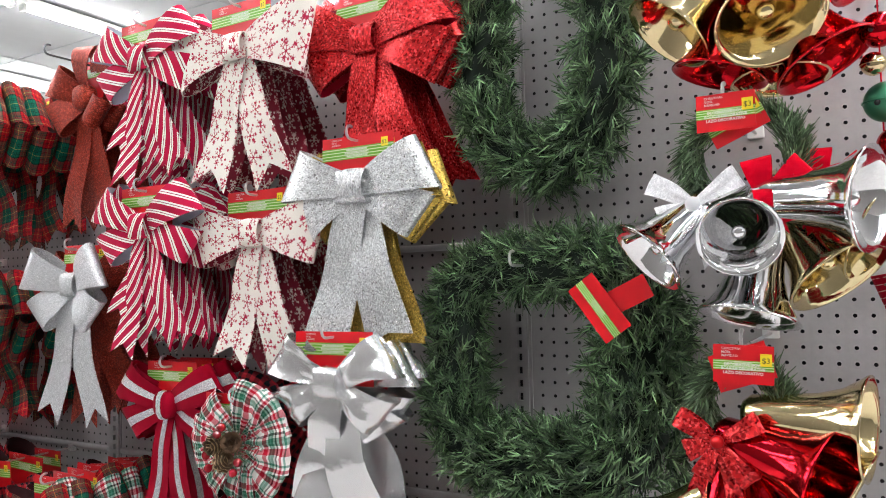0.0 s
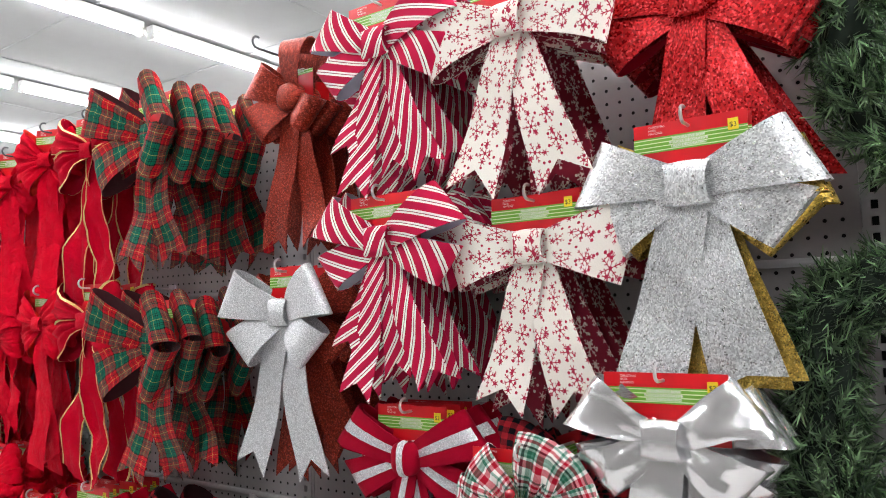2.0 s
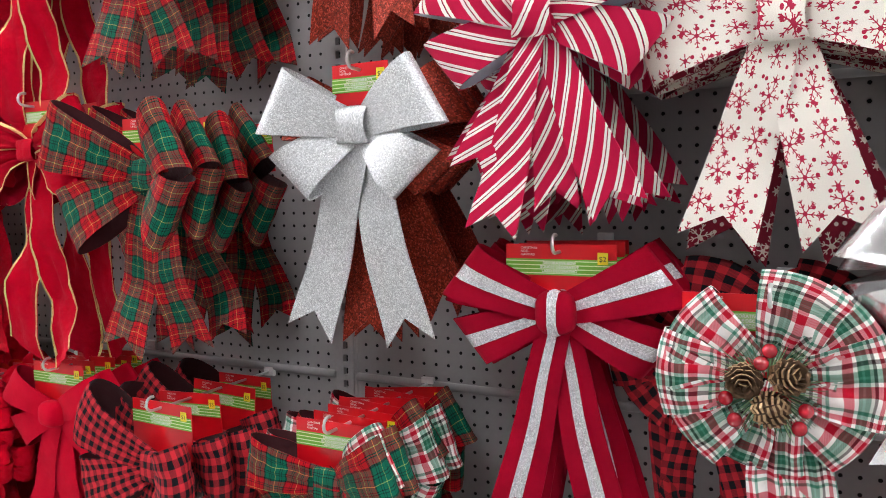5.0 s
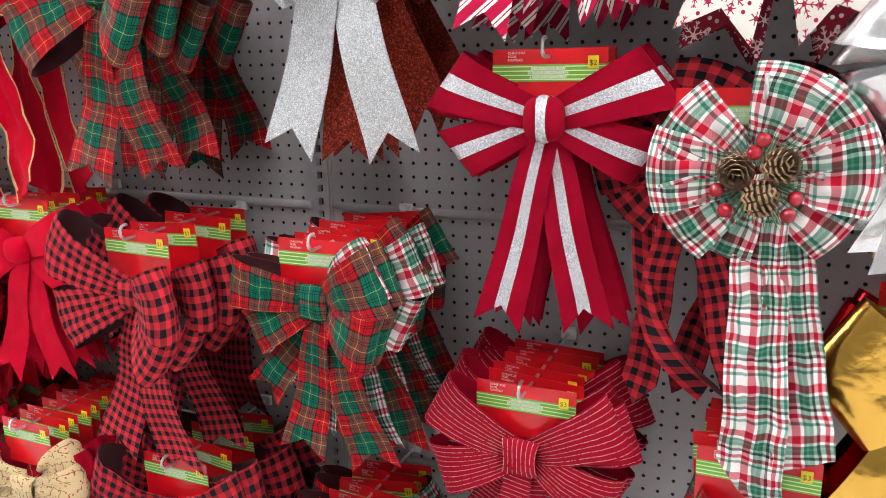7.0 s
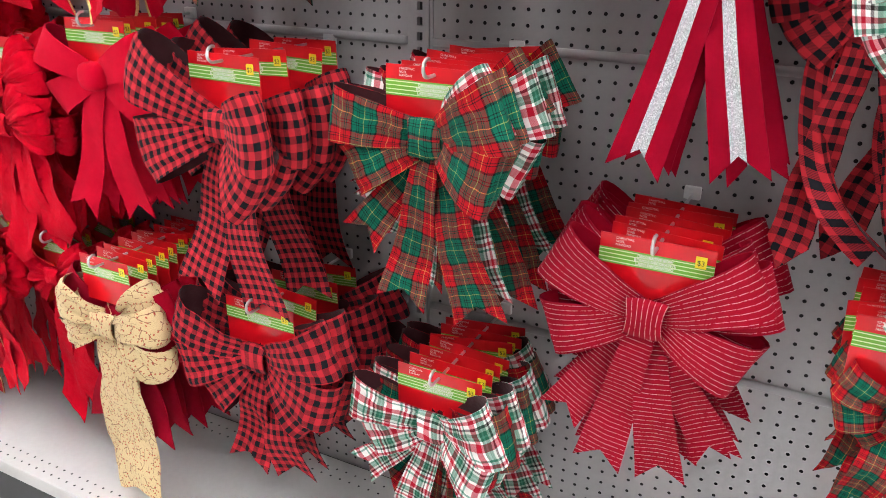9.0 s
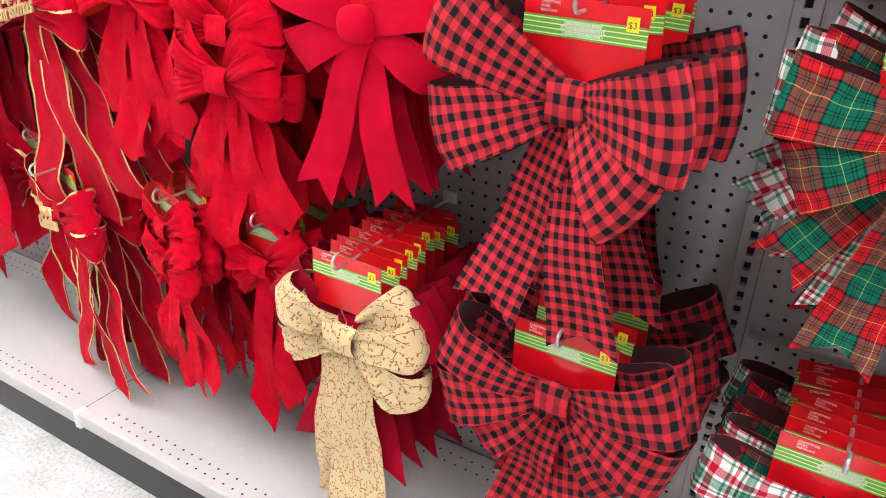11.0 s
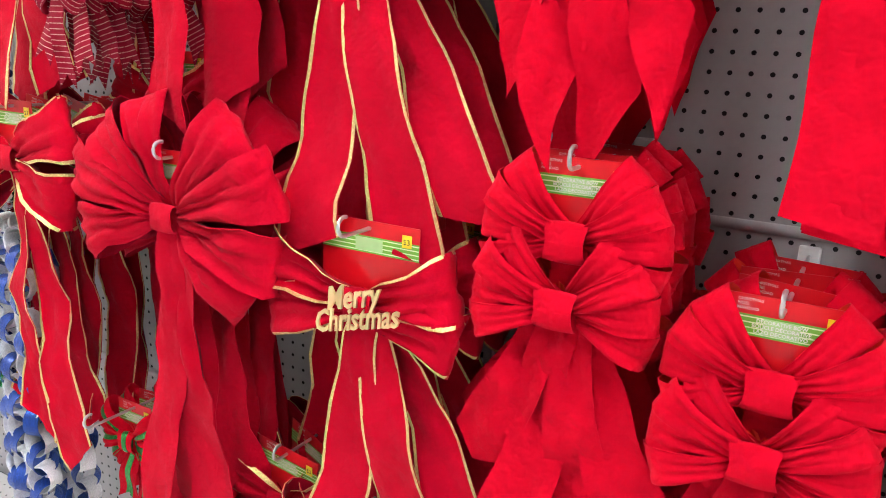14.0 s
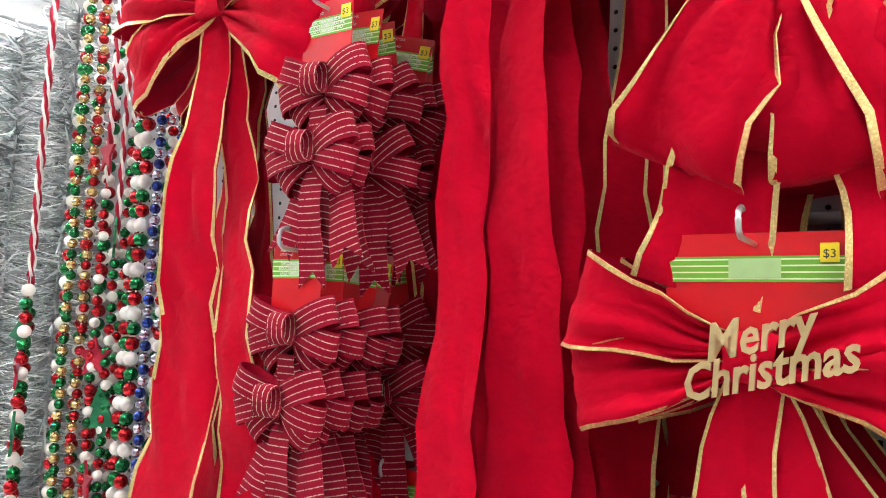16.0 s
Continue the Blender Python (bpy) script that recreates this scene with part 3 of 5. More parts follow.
def shelving():
    """Steel gondola shelving: pegboard panels, slotted uprights, base decks and kick plates."""
    ob = empty("shelving_unit", pose(0, 0, 0), "grey white steel gondola shelving with perforated pegboard back", "shelving")
    ob["kind"] = "structure"
    bm = hole_cells(bmesh.new(), 46, 20, 0.0254, 0.0033, 0.0445, 0.0125, 0.024, BAY - 0.024, 0.0, 0.508)
    panel = None
    for x in UPRIGHT_X[1:]:
        for z in SEAMS[:-1]:
            if panel is None:
                panel = part("pegboard_panel", bm, WHITE_STEEL, ob)
                o = panel
            else:
                o = new("pegboard_panel", panel.data)
                o.parent = ob
            o.location = (x, 0, z)
    # black slab added behind the panels as the shade seen through the holes
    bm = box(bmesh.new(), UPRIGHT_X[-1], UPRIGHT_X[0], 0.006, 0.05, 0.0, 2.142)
    part("hole_shade", bm, OPENING_SHADE, ob, "near-black sheet standing in for shade behind the holes")
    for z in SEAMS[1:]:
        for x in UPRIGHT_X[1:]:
            bm = tube(bmesh.new(), [(x + 0.026, -0.002, z), (x + BAY - 0.026, -0.002, z)], 0.0075, 8)
            part("seam_channel", bm, WHITE_STEEL, ob)
    bm = bmesh.new()
    n = 84
    for k in range(n + 1):
        z = 0.0125 + 0.0254 * k
        box(bm, -0.0055, 0.0055, -0.006, 0.004, max(0, z - 0.0254 + 0.0075), z - 0.0075 + 0.0004)
    box(bm, -0.0175, -0.0055, -0.006, 0.02, 0, 2.142)
    box(bm, 0.0055, 0.0175, -0.006, 0.02, 0, 2.142)
    box(bm, -0.0245, -0.0190, -0.003, 0.02, 0, 2.142)
    box(bm, 0.0190, 0.0245, -0.003, 0.02, 0, 2.142)
    up = part("slotted_upright", bm, WHITE_STEEL, ob, "slotted steel upright")
    up.location = (UPRIGHT_X[0], 0, 0)
    for x in UPRIGHT_X[1:]:
        o = new("slotted_upright", up.data)
        o.parent, o.location = ob, (x, 0, 0)
    bm = box(bmesh.new(), UPRIGHT_X[-1], UPRIGHT_X[0], -0.012, 0.06, 2.142, 2.162, 0.004)
    part("top_cap", bm, WHITE_STEEL, ob)
    deck = None
    for x in UPRIGHT_X[1:]:
        if deck is None:
            bm = hole_cells(bmesh.new(), 44, 1, 0.0254, 0.0027, 0.07, -0.361, 0.001, BAY - 0.001, -0.380, -0.3485, True)
            hole_cells(bm, 44, 1, 0.0254, 0.0027, 0.0827, -0.337, 0.001, BAY - 0.001, -0.3485, -0.320, True)
            hole_cells(bm, 44, 2, 0.0254, 0.0027, 0.07, -0.065, 0.001, BAY - 0.001, -0.09, -0.010, True)
            bm.faces.new([bm.verts.new(p) for p in ((0.001, -0.320, 0), (BAY - 0.001, -0.320, 0), (BAY - 0.001, -0.09, 0), (0.001, -0.09, 0))])
            deck = part("base_deck", bm, DECK_STEEL, ob, "white perforated base shelf")
            deck.location = (x, 0, DECK_Z)
            dk = deck
        else:
            dk = new("base_deck", deck.data)
            dk.parent, dk.location = ob, (x, 0, DECK_Z)
        bm = box(bmesh.new(), 0.001, BAY - 0.001, -0.384, -0.378, DECK_Z - 0.034, DECK_Z + 0.0004, 0.002)
        lip = part("deck_lip", bm, DECK_STEEL, ob)
        lip.location.x = x
        # black sheet added under the deck as the shade in its holes
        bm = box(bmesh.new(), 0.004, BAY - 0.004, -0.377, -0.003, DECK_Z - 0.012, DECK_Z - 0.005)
        part("deck_hole_shade", bm, OPENING_SHADE, ob).location.x = x
        bm = box(bmesh.new(), 0.0, BAY, -0.367, -0.355, 0, DECK_Z - 0.012)
        part("kick_plate", bm, KICK, ob, "black kick plate").location.x = x
        bm = box(bmesh.new(), -0.009, 0.009, -0.388, -0.36, DECK_Z - 0.04, DECK_Z + 0.003, 0.003)
        part("joint_clip", bm, PLASTIC, ob, "clear plastic joint clip").location.x = x


shelving()


# ---- hooks, cards and bows ----
def hook(x, z, length=0.30, dark=False):
    """A wire peg hook with an upturned end and a plate in the pegboard."""
    ob = empty("peg_hook", pose(x, 0, z), ("dark" if dark else "bright zinc") + " wire peg hook in the pegboard", "hook", "peg hooks")
    pts = [(0, 0.004, 0), (0, -length + 0.012, -0.002)]
    for k in range(1, 9):
        a = radians(k * 25)
        pts.append((0, -length + 0.012 - 0.012 * math.sin(a), -0.002 + 0.012 * (1 - math.cos(a))))
    mat = BLACK_WIRE if dark else ZINC
    part("wire", tube(bmesh.new(), pts, 0.0026, 8), mat, ob)
    part("back_plate", box(bmesh.new(), -0.013, 0.013, -0.009, 0.0, -0.009, 0.012, 0.002), PLASTIC, ob, "white plastic back plate")
    return ob


def header_card(parent, width, z_top, height=0.095, sticker=True, text=True, y=0.0, x=0.0, price="$3"):
    """A red printed header card with a green striped band and a price sticker."""
    w = width / 2
    bm = bmesh.new()
    box(bm, -w, w, -0.0005, 0.0005, z_top - height, z_top, 0.0)
    for f in bm.faces:
        f.material_index = 1 if f.normal.y > 0.5 else 0
    card = part("header_card", bm, [CARD, CARD_BACK], parent, "red card with a green striped band")
    card.location = (x, y, 0)
    bm = bmesh.new()
    uvl = uv_layer(bm)
    z1, z0 = z_top - 0.020, z_top - 0.020 - 0.022 * min(1, height / 0.085)
    vs = [bm.verts.new(p) for p in ((-w, -0.0012, z0), (w, -0.0012, z0), (w, -0.0012, z1), (-w, -0.0012, z1))]
    f = bm.faces.new(vs)
    for lp, uv in zip(f.loops, ((0, 0), (1, 0), (1, 1), (0, 1))):
        lp[uvl].uv = uv
    part("green_band", bm, BAND, card)
    part("text_panel", box(bmesh.new(), -w * 0.28, w * 0.28, -0.0019, -0.0015, z0 + 0.003, z1 - 0.002), PALE, card)
    if sticker:
        part("price_sticker", box(bmesh.new(), w * 0.78 - 0.008, w * 0.78 + 0.006, -0.0026, -0.0020, z1 - 0.006, z1 + 0.010), STICKER, card)
        text_mesh("price_print", [price], 0.010, DARK_INK, card, (w * 0.78 - 0.001, -0.0029, z1 - 0.002))
    if text:
        text_mesh("card_print", ["DECORATIVE BOW", "BOUCLE DÉCORATIVE", "LAZO DECORATIVO"], 0.0054, WHITE_INK, card, (0, -0.0022, z1 - 0.0070), fat=0.00012)
        text_mesh("corner_print", ["CHRISTMAS", "NOEL", "NAVIDAD"], 0.0046, WHITE_INK, card, (-w * 0.72, -0.0010, z_top - 0.0065), align="LEFT")
    return card


def rounded_knot(parent, w, h, d, mat, dome=False):
    bm = bmesh.new()
    if dome:
        uvl = uv_layer(bm)
        ball(bm, (0, 0, 0), 1.0, 0, 20)
        for v in bm.verts:
            c = v.co
            k = (abs(c.x) ** 3 + abs(c.y) ** 3 + abs(c.z) ** 3) ** (-1 / 3)
            v.co = Vector((c.x * k * w * 1.08, c.y * k * d, c.z * k * h))
        for f in bm.faces:
            for lp in f.loops:
                lp[uvl].uv = (lp.vert.co.x, lp.vert.co.z)
        return part("knot", bm, [mat, mat], parent)
    uvl = uv_layer(bm)
    n, m = 13, 7
    grid, us, vs = [], [], []
    for i in range(n):
        a = math.pi * 2 * (i / (n - 1)) + math.pi / 2
        row = []
        for j in range(m):
            v = -1 + 2 * j / (m - 1)
            k = (1 - 0.22 * v * v) if dome else (1 - 0.08 * v * v)
            pinch = 1.0 if dome else 1 + 0.10 * math.cos(2 * a)
            ca, sa = math.cos(a), math.sin(a)
            sup = (abs(ca) ** 2.6 + abs(sa) ** 2.6) ** (-1 / 2.6)
            row.append(Vector((v * w * pinch, -d * k * sa * sup * 0.8 - 0.004, h * k * ca * sup)))
        grid.append(row)
        us.append([h * 4 * i / (n - 1)] * m)
        vs.append([w * (-1 + 2 * j / (m - 1)) for j in range(m)])
    sheet(bm, grid, us, vs, 0.0016, flip=False)
    return part("knot", bm, [mat, mat], parent)


def make_bow(spec, at, label, category="bow", group="hanging bows"):
    """One bow from its description: loops, tails, knot, card. The origin is the knot."""
    ob = empty("ribbon_bow", at, label, category, group)
    front, back = spec["mat"], spec.get("back", spec["mat"])
    thick = spec.get("thick", 0.0018)
    knots = spec.get("knots", [(0.0, 0.0)])
    for kx, kz in knots:
        for q, l in enumerate(spec.get("loops", [])):
            l = dict(l)
            l.setdefault("seed", q * 1.3 + kz * 31 + spec.get("seed", 0))
            keep = l.pop("z", 0.0), l.pop("y", 0.0)
            bm = sheet(bmesh.new(), *loop_grid(**l), thick)
            bmesh.ops.translate(bm, verts=bm.verts, vec=(kx, keep[1] - (0.01 if kz < 0 else 0), kz + keep[0]))
            lp = part("loop", bm, [front, back], ob)
            for span, mat, name, lift in spec.get("bands", []):
                g = dict(l, part_v=span, lift=l.get("lift", 0) + lift, m=3)
                bm = sheet(bmesh.new(), *loop_grid(**g), 0.0010)
                bmesh.ops.translate(bm, verts=bm.verts, vec=(kx, keep[1] - (0.01 if kz < 0 else 0), kz + keep[0]))
                part(name, bm, [mat, mat], lp)
        if spec.get("knot"):
            kw, kh, kd = spec["knot"]
            k = rounded_knot(ob, kw, kh, kd, spec.get("knot_mat", front), spec.get("dome", False))
            k.location = (kx, -0.012 - (0.01 if kz < 0 else 0) - spec.get("knot_out", 0.0), kz)
            for span, mat, name, lift in spec.get("bands", []):
                if span[0] < 0 < span[1]:
                    b = rounded_knot(ob, kw * (span[1] - span[0]) / 2, kh * 1.04, kd * 1.06, mat, False)
                    b.name = name
                    b.location = (kx, -0.0135 - spec.get("knot_out", 0.0), kz)
    for q, l in enumerate(spec.get("tails", [])):
        l = dict(l)
        l.setdefault("seed", q * 2.1 + spec.get("seed", 0))
        tl = part("tail", sheet(bmesh.new(), *tail_grid(**l), thick), [spec.get("tail_mat", front), back], ob)
        for span, mat, name, lift in spec.get("bands", []):
            g = dict(l, part_v=span, lift=l.get("lift", 0) + lift, m=3)
            part(name, sheet(bmesh.new(), *tail_grid(**g), 0.0010), [mat, mat], tl)
    if spec.get("card"):
        cw, top = spec["card"]
        header_card(ob, cw, top, spec.get("card_h", 0.095), text=spec.get("text", True), price=spec.get("price", "$3"), y=spec.get("card_y", 0.004), x=spec.get("card_x", 0.0)).rotation_euler.y = radians(spec.get("card_tilt", 0.0))
    return ob


TRIM = [((-1.0, -0.90), GOLD_TRIM, "gold_edge", 0.0012), ((0.90, 1.0), GOLD_TRIM, "gold_edge", 0.0012)]
rng = random.Random(7)


def L(ang, length, w0, w1, bulge, **k):
    return dict(ang=ang, length=length, w0=w0, w1=w1, bulge=bulge, **k)


def T(ang, length, w0, w1, **k):
    return dict(ang=ang, length=length, w0=w0, w1=w1, **k)


def vary(spec, k=1.0):
    """The same kind of bow, bent a little differently."""
    def near(v, a):
        return v * (1 + rng.uniform(-a, a) * k)
    loops = [dict(l, ang=l["ang"] + rng.uniform(-7, 7) * k, length=near(l["length"], 0.08), bulge=near(l["bulge"], 0.2), lean=l.get("lean", 0.0) + rng.uniform(-0.1, 0.1) * k) for l in spec.get("loops", [])]
    tails = [dict(l, ang=l["ang"] + rng.uniform(-5, 5) * k, length=near(l["length"], 0.06)) for l in spec.get("tails", [])]
    return dict(spec, loops=loops, tails=tails, seed=spec.get("seed", 0) + rng.uniform(0, 20))


def hang(makers, x, z, y=-0.28, step=0.035, count=3, hook_len=None, jitter=4.0, dark=False, yaw=0.0, alternate=False, lean=0.0):
    """A peg hook with a row of bows on it, the first one in front. makers: (spec, label) pairs, the last one for the rest."""
    top = makers[0][0]["card"][1] if makers[0][0].get("card") else 0.09
    hook(x, z + top - 0.008, hook_len or (-y + 0.028), dark)
    built = {}
    for i in range(count):
        k = i % len(makers) if alternate else min(i, len(makers) - 1)
        spec, label = makers[k]
        turn = (0, lean, yaw) if i == 0 else (rng.uniform(-2, 2), lean + rng.uniform(-jitter, jitter), yaw + rng.uniform(-jitter, jitter) * 1.5)
        m = pose(x + (0 if i == 0 else rng.uniform(-0.004, 0.004)), min(y + step * i, -0.03), z, *turn)
        key = k, min(i, 1) + (i % 3 if i else 0)
        if key in built:
            copy_thing(built[key], m)
        else:
            built[key] = make_bow(vary(spec, 0.5 if spec["thick"] > 0.0016 else 1.0) if i else spec, m, label)


def felt(mat, back, span=0.19, tail=0.27, card=0.16, seed=0, tails=None, up=18, down=-25, w=0.055, knot=0.026, text=True, top=0.095, slant=0.10):
    """A stiff felt bow with two swallow tails; down=None leaves one wide loop a side."""
    loops = [L(180 - up, span, 0.020, w, 0.026, power=1.0, slant=slant if down is not None else -slant), L(up, span, 0.020, w, 0.026, power=1.0, slant=-slant if down is not None else slant)]
    if down is not None:
        loops += [L(180 - down, span * 0.93, 0.018, w * 0.88, 0.024, y=0.006, slant=-slant), L(down, span * 0.93, 0.018, w * 0.88, 0.024, y=0.006, slant=slant)]
    return dict(mat=mat, back=back, thick=0.0022, seed=seed, text=text, loops=loops,
                tails=tails or [T(-16, tail, 0.022, 0.040, notch=0.030, depth=0.004), T(14, tail * 0.97, 0.022, 0.040, notch=0.030, depth=0.002)],
                knot=(knot, knot * 1.05, 0.012), card=(card, top))


# the rows of felt bows
candy_tails = [T(-13, 0.28, 0.015, 0.036, notch=0.028, depth=0.006), T(23, 0.265, 0.015, 0.036, notch=0.028, depth=0.002), T(-26, 0.22, 0.015, 0.032, notch=0.028, depth=-0.004), T(5, 0.24, 0.015, 0.030, notch=0.028, depth=-0.006)]
CANDY_BOW = felt(CANDY, LILAC, span=0.152, w=0.044, tails=candy_tails, top=0.085, up=22, down=-20)
CANDY_LABEL = "red and white candy striped felt bow on a peg hook"
hang([(CANDY_BOW, CANDY_LABEL)], -1.350, 2.050, -0.30, 0.05, 5, jitter=6)
hang([(CANDY_BOW, CANDY_LABEL)], -1.350, 1.692, -0.30, 0.045, 6, jitter=7)
snow_tails = [T(-17, 0.285, 0.024, 0.048, notch=0.040, depth=0.004), T(17, 0.285, 0.024, 0.048, notch=0.040, depth=0.002)]
SNOW_BOW = felt(SNOW, SNOW_WINE, span=0.176, w=0.078, tails=snow_tails, up=2, down=None, slant=0.14)
WINE_BOW = felt(SNOW_WINE, SNOW, span=0.170, w=0.070, tails=snow_tails, seed=4, up=2, down=None, slant=0.14)
SNOW_LABEL, WINE_LABEL = "cream felt bow printed with red snowflakes", "wine red felt bow printed with pale snowflakes"
hang([(SNOW_BOW, SNOW_LABEL), (WINE_BOW, WINE_LABEL)], -1.085, 2.030, -0.285, 0.05, 4, jitter=6)
SNOW_B = felt(SNOW, SNOW_WINE, span=0.158, w=0.066, tail=0.25, top=0.085, up=0, down=None, slant=0.14, tails=[T(-15, 0.265, 0.024, 0.045, notch=0.034, depth=0.004), T(15, 0.265, 0.024, 0.045, notch=0.034, depth=0.002)])
hang([(SNOW_B, SNOW_LABEL), (WINE_BOW, WINE_LABEL)], -1.072, 1.665, -0.258, 0.05, 4, jitter=5)
SEQ_BOW = felt(RED_SEQ, VELVET_DARK, span=0.160, w=0.054, up=18, down=-18, tails=[T(-8, 0.28, 0.024, 0.044, notch=0.03, depth=0.004), T(20, 0.31, 0.024, 0.046, notch=0.03, depth=0.002)])
hang([(SEQ_BOW, "bright red sequinned bow on a peg hook")], -0.816, 2.012, -0.225, 0.030, 5, jitter=4)
BIG_SILVER_BOW = felt(BIG_SILVER, SILVER_G, span=0.150, w=0.052, up=12, down=-24, tail=0.29, knot=0.030, tails=[T(-14, 0.28, 0.030, 0.050, notch=0.012, depth=0.004), T(13, 0.28, 0.030, 0.050, notch=0.012, depth=0.002)])
GOLD_BOW = felt(GOLD_G, GOLD_G, span=0.148, w=0.052, up=10, down=-26, tail=0.29, knot=0.030, seed=3, tails=[T(-12, 0.29, 0.030, 0.050, notch=0.012), T(15, 0.29, 0.030, 0.050, notch=0.012)])
hang([(BIG_SILVER_BOW, "large silver glitter bow with a red header card"), (GOLD_BOW, "gold glitter bow behind a silver one")], -0.818, 1.733, -0.265, 0.022, 3)
SMALL_SILVER = felt(SILVER_G, SILVER_G, span=0.140, w=0.055, up=17, down=-34, tail=0.32, card=0.10, tails=[T(-17, 0.33, 0.030, 0.044, notch=0.038, depth=0.004), T(14, 0.33, 0.030, 0.042, notch=0.038, depth=0.002)], top=0.092)
COPPER_BOW = felt(COPPER_G, COPPER_G, span=0.140, w=0.054, up=17, down=-34, tail=0.32, card=0.10, seed=5, tails=[T(-6, 0.33, 0.030, 0.042, notch=0.038), T(19, 0.31, 0.030, 0.042, notch=0.038)], top=0.092)
for l in SMALL_SILVER["loops"]:
    l["lean"] = 0.25
hang([(SMALL_SILVER, "silver glitter bow with swallow tails"), (COPPER_BOW, "copper red glitter bow behind a silver one")], -1.642, 1.575, -0.265, 0.04, 4, jitter=6, yaw=-2)
COPPER_TOP = dict(COPPER_BOW, dome=True, knot=(0.030, 0.030, 0.022))
COPPER_TOP["loops"] = [dict(l, lean=0.28, bulge=b, length=ln, w1=w, ang=a) for l, a, ln, b, w in zip(COPPER_TOP["loops"], (152, 66, 207, -38), (0.105, 0.115, 0.110, 0.080), (0.022, 0.034, 0.022, 0.028), (0.044, 0.036, 0.050, 0.042))]
COPPER_TOP["tails"] = [T(-11, 0.33, 0.026, 0.038, notch=0.034, depth=0.004), T(10, 0.32, 0.024, 0.036, notch=0.034, depth=-0.006)]
hang([(COPPER_TOP, "copper red glitter bow with swallow tails")], -1.664, 2.030, -0.215, 0.042, 5, jitter=6, dark=True, hook_len=0.33)
VELVET_BAND = [((-0.26, 0.26), SILVER_G, "silver_stripe", 0.0016)]
STRIPED_VELVET = dict(felt(VELVET_DEEP, VELVET_DARK, span=0.150, w=0.044, up=20, down=-21, tails=[T(-13, 0.305, 0.022, 0.036, notch=0.034, depth=0.004), T(12, 0.30, 0.022, 0.036, notch=0.034, depth=0.002)], card=0.155, top=0.090), bands=VELVET_BAND, price="$2", dome=True, knot=(0.026, 0.030, 0.020))
hang([(STRIPED_VELVET, "dark red felt bow with silver glitter stripes")], -1.343, 1.312, -0.242, 0.03, 4, jitter=5)
SATIN_BOW = dict(felt(SATIN, SATIN, span=0.126, w=0.044, up=22, down=-30, tails=[T(-10, 0.25, 0.03, 0.050, notch=0.02, depth=0.004, wave=0.012), T(14, 0.26, 0.03, 0.055, notch=0.02, depth=0.002, wave=0.012)], card=0.175, top=0.088), thick=0.0012)
SATIN_BOW["loops"] = [dict(l, crumple=0.010, pleat=0.0012, m=9, bulge=0.030, w0=0.014) for l in SATIN_BOW["loops"]]
hang([(SATIN_BOW, "shiny silver satin bow")], -0.864, 1.386, -0.285, 0.028, 4, jitter=9)
RED_FELT_BOW = dict(felt(VELVET, VELVET_DARK, span=0.146, w=0.041, up=20, down=-24, tails=[T(-19, 0.29, 0.022, 0.037, notch=0.030, depth=0.004), T(11, 0.275, 0.022, 0.037, notch=0.030, depth=0.002)], card=0.15, top=0.098), dome=True, knot=(0.026, 0.026, 0.022))
hang([(RED_FELT_BOW, "plain red felt bow with a domed knot")], -2.388, 1.050, -0.245, 0.035, 5, jitter=4)


def wired(mat, back, span, w, tail, card=0.15, n_loops=4, seed=0, tails=None, top=0.10, bulge=0.042, crumple=0.004, pleat=0.003, lean=0.0):
    """A wired-ribbon bow with round open loops."""
    if n_loops == 4:
        loops = [L(152, span, 0.018, w, bulge), L(28, span, 0.018, w, bulge), L(200, span * 0.95, 0.018, w, bulge, y=0.004), L(-22, span * 0.92, 0.018, w, bulge, y=0.004)]
    else:
        loops = [L(160, span, 0.016, w, bulge), L(20, span, 0.016, w, bulge), L(196, span, 0.016, w, bulge, y=0.003), L(-16, span, 0.016, w, bulge, y=0.003), L(222, span * 0.9, 0.016, w, bulge * 0.8, y=0.01), L(-42, span * 0.9, 0.016, w, bulge * 0.8, y=0.01)]
    loops = [dict(l, crumple=crumple, pleat=pleat, m=9, lean=lean) for l in loops]
    tails = tails or [T(-12, tail, 0.022, w * 0.95, notch=0.03, wave=0.012, crumple=crumple), T(12, tail, 0.022, w * 0.95, notch=0.03, wave=0.012, crumple=crumple)]
    return dict(mat=mat, back=back, thick=0.0010, loops=loops, tails=tails, knot=(0.026, 0.028, 0.013), card=(card, top), seed=seed)


TARTAN_BOW = wired(TARTAN, BACK_SHADE, 0.185, 0.050, 0.30)
for l, a, ln, b, le in zip(TARTAN_BOW["loops"], (158, 27, 206, -30), (0.20, 0.135, 0.18, 0.135), (0.034, 0.040, 0.034, 0.040), (0.30, 0.60, 0.25, 0.60)):
    l.update(ang=a, length=ln, bulge=b, lean=le, w1=0.062)
TARTAN_BOW["tails"] = [T(-14, 0.32, 0.022, 0.052, notch=0.03, wave=0.010, depth=0.010, crumple=0.004), T(12, 0.31, 0.022, 0.050, notch=0.03, wave=0.012, crumple=0.004)]
TARTAN_LABEL = "green and red tartan wired ribbon bow"
hang([(TARTAN_BOW, TARTAN_LABEL)], -2.060, 2.000, -0.290, 0.062, 5, jitter=6, dark=True, hook_len=0.33)
hang([(TARTAN_BOW, TARTAN_LABEL)], -2.055, 1.512, -0.280, 0.075, 4, jitter=5)
